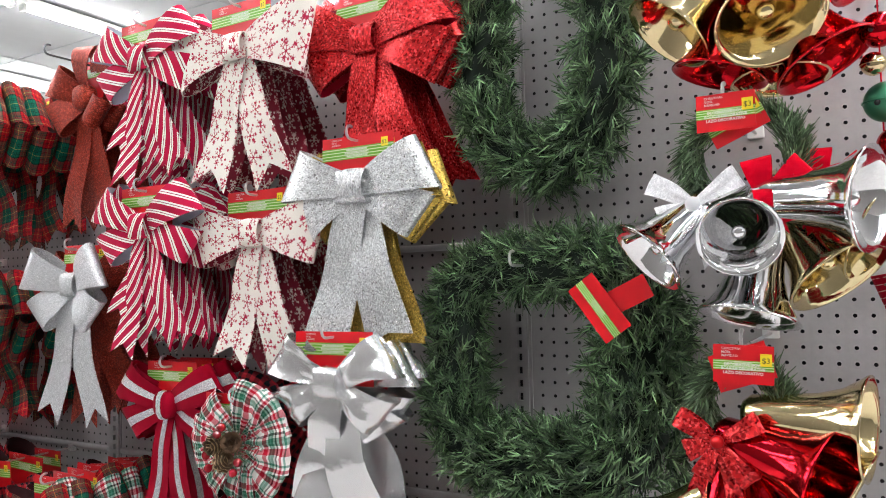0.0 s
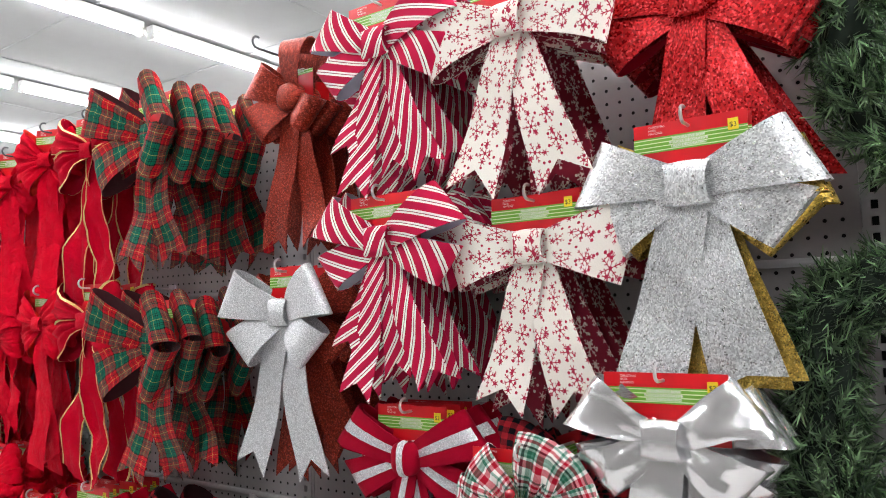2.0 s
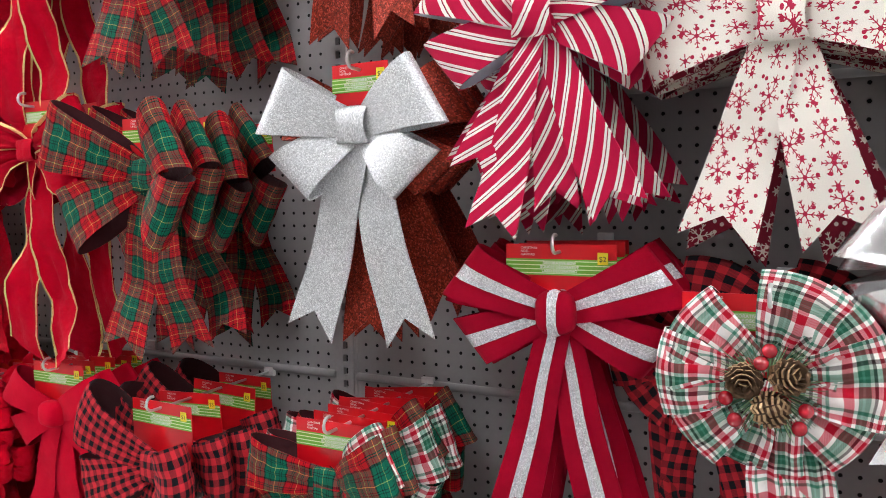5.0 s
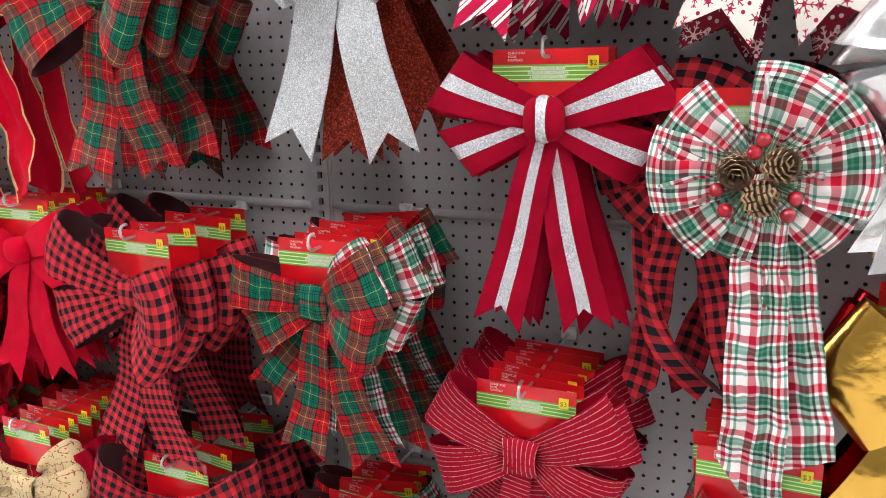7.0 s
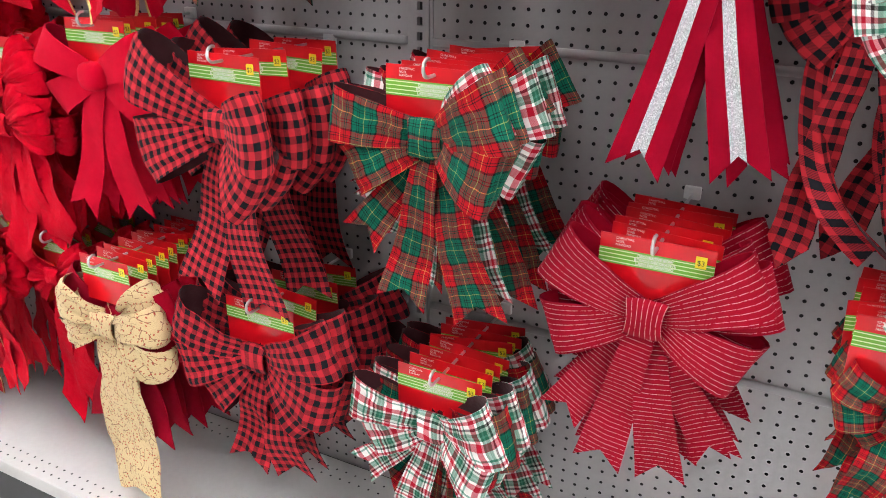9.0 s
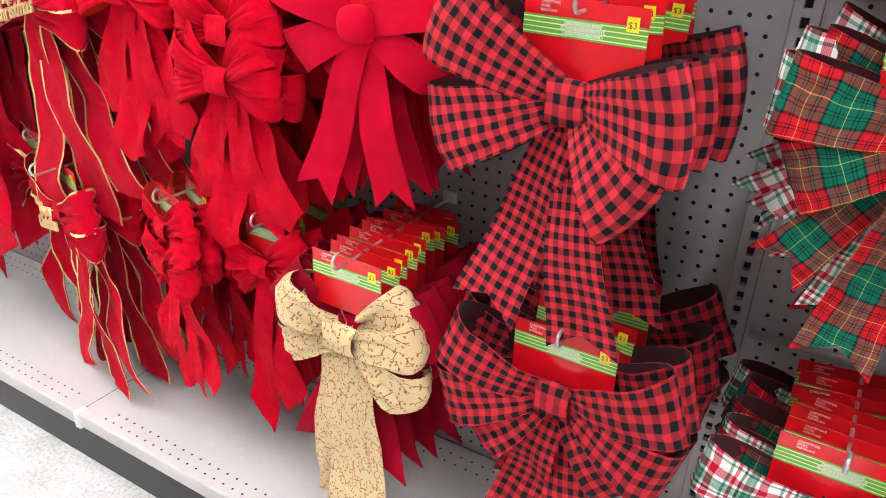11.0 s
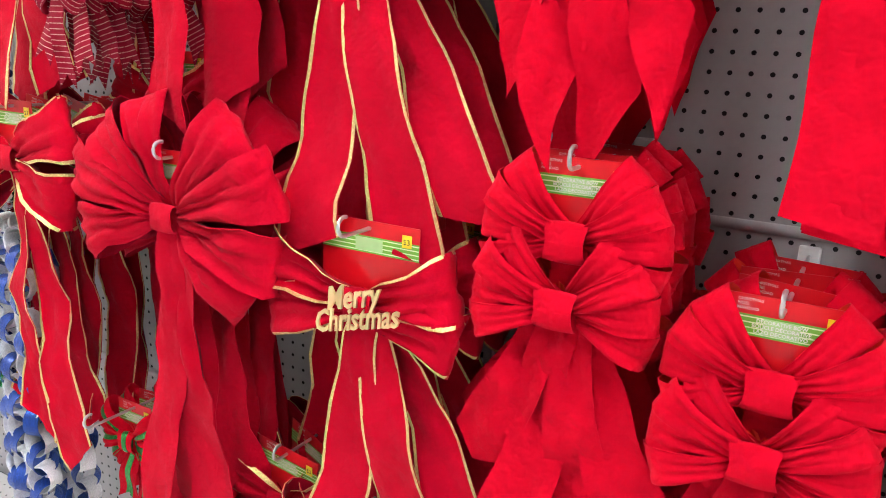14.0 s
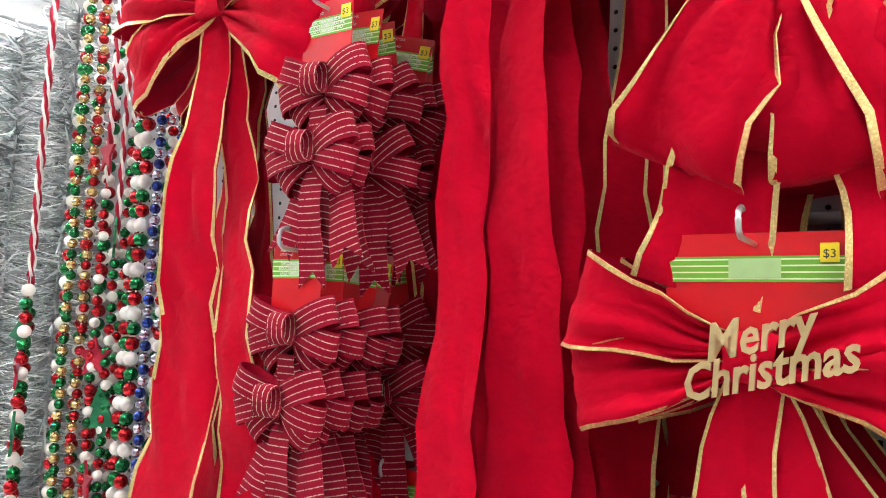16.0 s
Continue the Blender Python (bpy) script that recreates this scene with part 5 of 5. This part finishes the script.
# ---- wreaths ----
def wreath(at, rx, rz, tube_r, count, needle, label, square=0.0, mats=None, uneven=(0.0, 0.0)):
    ob = empty("evergreen_wreath", at, label, "wreath", "wreaths")

    def ring(t):
        c, s = math.cos(t), math.sin(t)
        p = 2 + square
        k = (abs(c) ** p + abs(s) ** p) ** (-1 / p)
        return Vector((rx * c * k, 0, rz * s * k))
    pts = [ring(2 * math.pi * k / 48) for k in range(48)]
    # ring thickened and near-black, to paint the shade in the needle gaps
    part("ring", tube(bmesh.new(), pts, tube_r * 0.66, 8, True), mats[1], ob, "thick near-black core ring, painted as shade between the needles")
    bm = bmesh.new()
    for k in range(count):
        t = rng.uniform(0, 2 * math.pi)
        p = ring(t)
        tang = (ring(t + 0.02) - p).normalized()
        out = tang.cross(Vector((0, 1, 0))).normalized()
        a = rng.uniform(0, 2 * math.pi)
        r = tube_r * (1 + uneven[0] * math.cos(t) + uneven[1] * math.sin(t))
        radial = out * math.cos(a) + Vector((0, 1, 0)) * math.sin(a)
        wild = Vector((rng.uniform(-1, 1), rng.uniform(-1, 1), rng.uniform(-1, 1)))
        d = (radial * rng.uniform(0.2, 0.8) + tang * rng.choice((-1, 1)) * rng.uniform(0.3, 1.0) + wild * 0.3).normalized()
        root = p + radial * r * rng.uniform(0.35, 0.78)
        twig = needle * rng.uniform(0.9, 1.6)
        s1 = d.cross(wild).normalized()
        s2 = d.cross(s1)
        n = 20
        for q in range(n):
            b = 2.4 * q
            e = (d * rng.uniform(0.7, 1.1) + (s1 * math.cos(b) + s2 * math.sin(b)) * rng.uniform(0.35, 0.75)).normalized()
            blade(bm, root + d * twig * q / n, e, needle * rng.uniform(0.55, 1.0), needle * 0.060, e.cross(d + wild * 0.3).normalized())
    leaf = part("needles", bm, mats[0], ob)
    leaf["kind"] = "stuff"
    return ob


# ring colour with the shade deep in the foliage put in
SHADED_RING = plain("shaded_wreath_ring", (0.012, 0.022, 0.014), 0.9)
big = wreath(pose(-0.520, -0.135, 1.412, 0, 2, 0), 0.172, 0.172, 0.070, 2000, 0.029, "square dark green artificial evergreen wreath on a peg hook", 2.2, (NEEDLES, SHADED_RING), (0.34, -0.22))
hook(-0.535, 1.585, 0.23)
wreath(pose(-0.512, -0.125, 1.965, 0, 0, 0), 0.118, 0.200, 0.056, 1250, 0.029, "oval dark green artificial evergreen wreath on a peg hook", 0.3, (NEEDLES, SHADED_RING))
hook(-0.512, 2.110, 0.20)
tag = header_card(big, 0.098, 0.026, 0.048, sticker=False, text=False)
tag.matrix_basis = pose(0.140, -0.125, 0.105, 0, 52, 0)
strap = part("card_strap", box(bmesh.new(), -0.030, 0.030, -0.001, 0.001, -0.018, 0.018), CARD, big, "red card strap round the wreath")
strap.matrix_basis = pose(0.188, -0.120, 0.128, 0, -28, 0)


# ---- bells ----
BELL = [(0.004, 0.150), (0.018, 0.148), (0.026, 0.138), (0.030, 0.115), (0.033, 0.085), (0.038, 0.055), (0.047, 0.028), (0.060, 0.008), (0.066, 0.0), (0.067, -0.003), (0.064, -0.003), (0.058, 0.006), (0.046, 0.026), (0.036, 0.055), (0.030, 0.085), (0.024, 0.115), (0.002, 0.125)]


def bell(parent, mouth, way, mat, size=1.0, label=""):
    """A shiny bell whose mouth looks along way."""
    m = Matrix.Translation(mouth) @ Vector(way).to_track_quat("-Z", "Y").to_matrix().to_4x4() @ Matrix.Scale(size, 4)
    bm = lathe(bmesh.new(), BELL, m, 32)
    bmesh.ops.recalc_face_normals(bm, faces=bm.faces)
    b = part("bell", bm, mat, parent, label)
    bm = bmesh.new()
    ball(bm, m @ Vector((0, 0, 0.022)), 0.012 * size, 0, 12)
    part("clapper", bm, mat, b)
    return b


def bell_cluster(at, label, bells, ring=None, bow=None, card=None):
    ob = empty("bell_cluster", at, label, "bells", "bell decorations")
    for mouth, way, mat, size, text in bells:
        bell(ob, mouth, way, mat, size, text)
    if ring:
        c, r, tr = ring
        pts = [Vector(c) + Vector((r * math.cos(a * math.pi / 16), 0, r * math.sin(a * math.pi / 16))) for a in range(32)]
        part("twig_ring", tube(bmesh.new(), pts, tr * 0.4, 6, True), SHADED_RING, ob)
        bm = bmesh.new()
        for k in range(3600):
            t = rng.uniform(0, 2 * math.pi)
            p = Vector(c) + Vector((r * math.cos(t), 0, r * math.sin(t)))
            d = Vector((math.cos(t) * rng.uniform(-0.6, 1.2) - math.sin(t) * 0.8, rng.uniform(-1, 0.6), math.sin(t) * rng.uniform(-0.6, 1.2) + math.cos(t) * 0.8)).normalized()
            blade(bm, p + Vector((rng.gauss(0, 0.006), rng.gauss(0, 0.006), rng.gauss(0, 0.006))), d, rng.uniform(0.018, 0.036), 0.0013, d.cross(Vector((rng.uniform(-1, 1), 1, rng.uniform(-1, 1)))).normalized())
        part("mini_wreath", bm, MINI_NEEDLES, ob, "small pale green wreath")["kind"] = "stuff"
    if bow:
        c, mat, size = bow
        for a, ln in ((150, 0.07), (30, 0.07), (245, 0.06), (-50, 0.075), (200, 0.05)):
            bm = sheet(bmesh.new(), *loop_grid(a, ln * size, 0.006, 0.018 * size, 0.012, crumple=0.006, seed=a), 0.001)
            o = part("bow_loop", bm, [mat, mat], ob, "ribbon loop")
            o.location = c
        for a in (-25, 15):
            bm = sheet(bmesh.new(), *tail_grid(a, 0.10 * size, 0.008, 0.014 * size, notch=0.01, crumple=0.008, seed=a), 0.001)
            part("bow_tail", bm, [mat, mat], ob).location = c
        part("bow_knot", ball(bmesh.new(), c, 0.012 * size, 0, 10), mat, ob).location = (0, -0.006, 0)
    if card:
        for k, (x, z, y, r) in enumerate(card):
            o = header_card(ob, 0.075, z, 0.050, text=(k == 0), y=y, x=x)
            o.rotation_euler = (0, radians(r), 0)
    return ob


bell_cluster(pose(-0.14, -0.26, 2.06), "cluster of gold and red shiny bells on a peg hook", [
    ((-0.110, -0.03, -0.160), (-0.55, -0.35, -0.75), GOLD_BELL, 1.0, "shiny gold bell"),
    ((0.025, -0.06, -0.178), (0.30, -0.55, -0.75), GOLD_BELL, 1.05, "shiny gold bell"),
    ((-0.055, 0.03, -0.215), (-0.25, -0.1, -0.95), RED_BELL, 1.0, "shiny red bell"),
    ((0.080, 0.04, -0.215), (0.45, -0.1, -0.85), RED_BELL, 1.05, "shiny red bell"),
    ((0.020, 0.07, -0.225), (0.05, -0.1, -0.95), GOLD_BELL, 1.0, "shiny gold bell"),
    ((0.130, 0.03, -0.080), (0.75, -0.2, -0.5), RED_BELL, 1.1, "shiny red bell")])
hook(-0.13, 2.115, 0.30)
bell_cluster(pose(-0.165, -0.26, 1.715), "mini wreath with silver bells and ribbons on a peg hook", [
    ((-0.120, -0.05, -0.130), (-0.60, -0.45, -0.65), CHROME, 0.92, "chrome bell"),
    ((0.005, -0.08, -0.110), (0.15, -0.80, -0.36), CHROME, 0.80, "chrome bell"),
    ((0.150, -0.05, -0.070), (0.93, -0.30, -0.10), CHROME, 1.0, "chrome bell"),
    ((0.000, 0.00, -0.215), (-0.15, -0.25, -0.95), CHROME, 1.0, "chrome bell"),
    ((0.110, 0.03, -0.160), (0.55, -0.3, -0.75), GOLD_BELL, 1.1, "gold bell"),
    ((0.150, 0.07, -0.100), (0.85, -0.2, -0.45), GOLD_BELL, 1.1, "gold bell")],
    ring=((0, 0, 0), 0.066, 0.02), bow=((-0.060, -0.03, -0.060), WHITE_G, 0.9), card=[(-0.012, 0.085, -0.042, 0), (0.020, 0.080, -0.030, -24)])
hook(-0.180, 1.795, 0.30)
part_red = make_bow(dict(mat=RED_CLOTH, back=RED_CLOTH, loops=[L(100, 0.05, 0.008, 0.02, 0.01), L(40, 0.06, 0.008, 0.02, 0.01)], tails=[T(10, 0.05, 0.01, 0.02)], knot=(0.012, 0.012, 0.01)), pose(-0.135, -0.285, 1.655), "small red cloth bow on a mini wreath")
copy_thing(part_red, pose(-0.075, -0.25, 1.665, 0, 10, 10))
bell_cluster(pose(-0.180, -0.26, 1.385), "mini wreath with red and gold bells and a red glitter bow", [
    ((0.150, -0.02, -0.022), (0.98, -0.15, -0.05), GOLD_BELL, 1.0, "shiny gold bell"),
    ((0.100, -0.05, -0.080), (0.90, -0.25, -0.28), RED_BELL, 0.95, "shiny red bell"),
    ((0.130, 0.01, -0.110), (0.85, -0.1, -0.45), GOLD_BELL, 0.95, "shiny gold bell"),
    ((-0.030, -0.03, -0.225), (-0.1, -0.2, -0.97), RED_BELL, 0.95, "shiny red bell"),
    ((-0.105, -0.01, -0.190), (-0.7, -0.2, -0.65), GOLD_BELL, 0.95, "shiny gold bell"),
    ((0.060, 0.02, -0.200), (0.45, -0.1, -0.88), RED_BELL, 0.95, "shiny red bell")],
    ring=((0, 0, 0), 0.048, 0.02), bow=((-0.022, -0.050, -0.046), RED_SEQ, 0.78), card=[(0.010, 0.080, -0.042, 2), (0.025, 0.078, -0.030, -18)])
hook(-0.170, 1.462, 0.30)


def jingle_string(x, y, z, items):
    ob = empty("jingle_bell_string", pose(x, y, z), "string of metallic jingle bells hanging from a hook", "ornament", "bell decorations")
    part("cord", tube(bmesh.new(), [(0, 0, 0.12), (0, 0, items[-1][1])], 0.0012, 6), RED_CLOTH, ob)
    for dx, dz, r, mat in items:
        bm = lathe(bmesh.new(), [(max(0.001, r * math.sin(a * math.pi / 16)), dz + r * math.cos(a * math.pi / 16)) for a in range(17)], Matrix.Translation((dx, 0, 0)), 24)
        lathe(bm, [(r * 1.0, dz + 0.001), (r * 1.06, dz + 0.001), (r * 1.06, dz - 0.0015), (r * 1.0, dz - 0.0015)], Matrix.Translation((dx, 0, 0)), 24)
        b = part("jingle_bell", bm, mat, ob)
        # black ball in place of a cut slot, its inner shade as colour
        part("slot", ball(bmesh.new(), (dx - r * 0.35, -r * 0.88, dz - r * 0.15), r * 0.16, 0, 8), OPENING_SHADE, b)
    return ob


jingle_string(0.004, -0.20, 1.94, [(0.0, -0.06, 0.024, RED_BELL), (-0.008, -0.105, 0.016, GOLD_BELL), (0.004, -0.158, 0.027, GREEN_BELL), (0.012, -0.215, 0.022, RED_BELL), (0.008, -0.27, 0.025, GOLD_BELL), (0.012, -0.40, 0.022, GREEN_BELL)])
hook(0.004, 2.06, 0.22)
make_bow(dict(LINED_BOW, card=None, seed=11), pose(0.135, -0.20, 1.56, 0, 0, 0), "dark red ribbon bow with fine silver lines")
hook(0.135, 1.575, 0.23)


# ---- garlands ----
def bead_mesh(r, mat):
    bm = bmesh.new()
    ball(bm, (0, 0, 0), r, 0, 12)
    me = bpy.data.meshes.new("bead")
    bm.to_mesh(me)
    bm.free()
    me.materials.append(mat)
    return me


BEAD = [bead_mesh(0.0112, m) for m in BEADS]
SMALL_BEAD = [bead_mesh(0.0085, m) for m in BEADS]


def strand(x, y, z0, z1, order, meshes, pitch, label, rope=0.0, drift=0.0):
    ob = empty("bead_garland", pose(x, y, z0), label, "garland", "bead garlands")
    part("cord", tube(bmesh.new(), [(0, 0, 0.0), (drift, 0, z1 - z0)], 0.0012, 6), RED_CLOTH if rope else PLASTIC, ob)
    if rope:
        bm = bmesh.new()
        for ph in (0, math.pi):
            tube(bm, [(0.003 * math.cos(k * 0.9 + ph), 0.003 * math.sin(k * 0.9 + ph), -rope * k / 60) for k in range(61)], 0.0028, 6, mat=0 if ph else 1)
        part("twisted_rope", bm, [WHITE_INK, FELT_RED], ob, "red and white twisted rope")
    k, z = 0, -rope - pitch
    while z > z1 - z0:
        o = new("bead", meshes[order[k % len(order)]])
        o.parent = ob
        o.location = (drift * z / (z1 - z0) + rng.uniform(-0.002, 0.002), rng.uniform(-0.002, 0.002), z)
        k, z = k + 1, z - pitch
    return ob


BEAD_LABEL = "string of shiny Christmas beads hanging from a peg hook"
for x, y, zt, zb, order, small, rope in (
        (-4.335, -0.245, 2.13, 0.75, (0, 2, 1, 0, 2, 1), False, 0.58), (-4.290, -0.205, 2.13, 0.60, (0, 1, 2), False, 0), (-4.266, -0.215, 2.13, 0.60, (3, 2, 3, 2), True, 0),
        (-4.244, -0.200, 2.13, 0.60, (1, 3, 1, 3), True, 0), (-4.196, -0.205, 2.13, 0.62, (0, 2, 1, 1), True, 0.42), (-4.172, -0.195, 2.13, 0.62, (0, 2, 2, 1), True, 0.52),
        (-4.310, -0.160, 2.13, 0.60, (1, 2, 0), False, 0), (-4.275, -0.150, 2.13, 0.60, (2, 0, 1), False, 0), (-4.215, -0.150, 2.13, 0.60, (0, 2, 1), True, 0.3), (-4.150, -0.170, 2.0, 0.60, (1, 0, 2), True, 0.35), (-4.108, -0.150, 1.94, 0.60, (2, 1, 0), False, 0), (-4.080, -0.150, 1.93, 0.60, (5, 4), True, 0), (-4.355, -0.230, 2.13, 0.75, (2, 1, 0), False, 0.62),
        (-4.120, -0.200, 1.94, 0.58, (0, 1, 2), False, 0), (-4.095, -0.205, 1.94, 0.58, (0, 2, 1), False, 0), (-4.068, -0.200, 1.93, 0.55, (4, 5), True, 0), (-4.050, -0.190, 1.93, 0.60, (5, 1, 0), True, 0)):
    strand(x, y, zt, zb, order, SMALL_BEAD if small else BEAD, 0.0180 if small else 0.0235, BEAD_LABEL, rope)
for x, z, n in ((-4.26, 2.12, 0.24), (-4.33, 2.12, 0.27), (-4.185, 2.12, 0.23), (-4.085, 1.93, 0.24), (-4.055, 1.92, 0.22)):
    hook(x, z, n)


def felt_charm(x, y, z, kind):
    pts = []
    if kind == "star":
        for k in range(10):
            r = 0.036 if k % 2 == 0 else 0.016
            pts.append((r * math.sin(k * math.pi / 5), r * math.cos(k * math.pi / 5)))
    else:
        pts = [(0, 0.045), (0.020, 0.012), (0.012, 0.012), (0.030, -0.022), (0.007, -0.022), (0.007, -0.036), (-0.007, -0.036), (-0.007, -0.022), (-0.030, -0.022), (-0.012, 0.012), (-0.020, 0.012)]
    bm = bmesh.new()
    a = [bm.verts.new((p, -0.002, q)) for p, q in pts]
    b = [bm.verts.new((p, 0.002, q)) for p, q in pts]
    bm.faces.new(a)
    bm.faces.new(b[::-1])
    for i in range(len(a)):
        bm.faces.new((a[i], b[i], b[(i + 1) % len(a)], a[(i + 1) % len(a)]))
    bmesh.ops.recalc_face_normals(bm, faces=bm.faces)
    ob = link_mesh("felt_charm", bm, FELT_RED if kind == "star" else FELT_GREEN)
    ob.matrix_basis = pose(x, y, z, 0, rng.uniform(-15, 15), rng.uniform(-40, 40))
    tagged(ob, "red felt star strung on a garland" if kind == "star" else "green felt tree strung on a garland", "ornament", "felt charms")


for x, y, z, k in ((-4.196, -0.208, 1.76, "star"), (-4.172, -0.198, 1.62, "tree"), (-4.335, -0.250, 1.39, "star"), (-4.350, -0.240, 1.46, "tree"), (-4.190, -0.206, 1.42, "star"), (-4.172, -0.198, 1.33, "tree"), (-4.335, -0.248, 1.28, "tree"), (-4.190, -0.206, 1.22, "star"), (-4.335, -0.248, 1.12, "star"), (-4.180, -0.2, 1.06, "tree")):
    felt_charm(x, y, z, k)


def tinsel(x, y, z0, z1, r, count):
    ob = empty("tinsel_garland", pose(x, y, z0), "silver grey tinsel garland hanging in a loop", "garland", "tinsel garlands")
    part("cord", tube(bmesh.new(), [(0, 0, 0), (0, 0, z1 - z0)], 0.003, 6), ZINC, ob)
    bm = bmesh.new()
    for k in range(count):
        z = rng.uniform(z1 - z0, 0)
        a = rng.uniform(0, 2 * math.pi)
        d = Vector((math.cos(a), math.sin(a), rng.uniform(-0.5, 0.35))).normalized()
        blade(bm, Vector((0, 0, z)), d, r * rng.uniform(0.6, 1.1), 0.0026, d.cross(Vector((rng.uniform(-1, 1), rng.uniform(-1, 1), 1))).normalized())
    part("tinsel", bm, TINSEL, ob)["kind"] = "stuff"


for k, x in enumerate((-4.43, -4.53, -4.63, -4.73, -4.83, -4.93)):
    tinsel(x, -0.14 + 0.03 * (k % 2), 2.08, 0.50, 0.085, 2200)
    hook(x, 2.082, 0.16)


def paper_chain(x, y, z0, n):
    ob = empty("chain_garland", pose(x, y, z0), "blue and white glitter chain garland hanging from a hook", "garland", "chain garlands")
    for k in range(n):
        bm = bmesh.new()
        grid, us, vs = [], [], []
        for i in range(17):
            a = 2 * math.pi * i / 16
            grid.append([Vector((0.025 * math.cos(a), w, 0.029 * math.sin(a))) for w in (-0.016, 0.0, 0.016)])
            us.append([i * 0.010] * 3)
            vs.append([-0.016, 0, 0.016])
        sheet(bm, grid, us, vs, 0.0012)
        o = part("link", bm, [BLUE_G, BLUE_G] if k % 2 else [WHITE_G, WHITE_G], ob)
        o.matrix_basis = pose(0, 0, -0.040 * k, 0, 0, 90 * (k % 2) + rng.uniform(-20, 20))


for x, y, z, n in ((-3.900, -0.26, 0.96, 18), (-3.935, -0.23, 0.94, 18), (-3.970, -0.25, 0.97, 18), (-4.010, -0.24, 0.95, 18), (-3.920, -0.16, 0.95, 18), (-3.985, -0.15, 0.96, 18), (-4.050, -0.20, 0.95, 18)):
    paper_chain(x, y, z, n)
    hook(x, z + 0.026, 0.28)

# small bow with green glitter bands low behind the long red tails
GREEN_G = glitter("green_glitter", (0.03, 0.30, 0.06), 0.6, 700)
BANDED = pleated([(0, 0)], 0.085, 0.030, [T(-14, 0.16, 0.015, 0.03), T(14, 0.16, 0.015, 0.03)], 0.09, 0.07, RED_CLOTH, RED_CLOTH, [((-0.3, 0.3), GREEN_G, "green_stripe", 0.0015)], 6)
hang([(BANDED, "red cloth bow with green glitter stripes")], -3.70, 0.60, -0.20, 0.05, 3, hook_len=0.30)
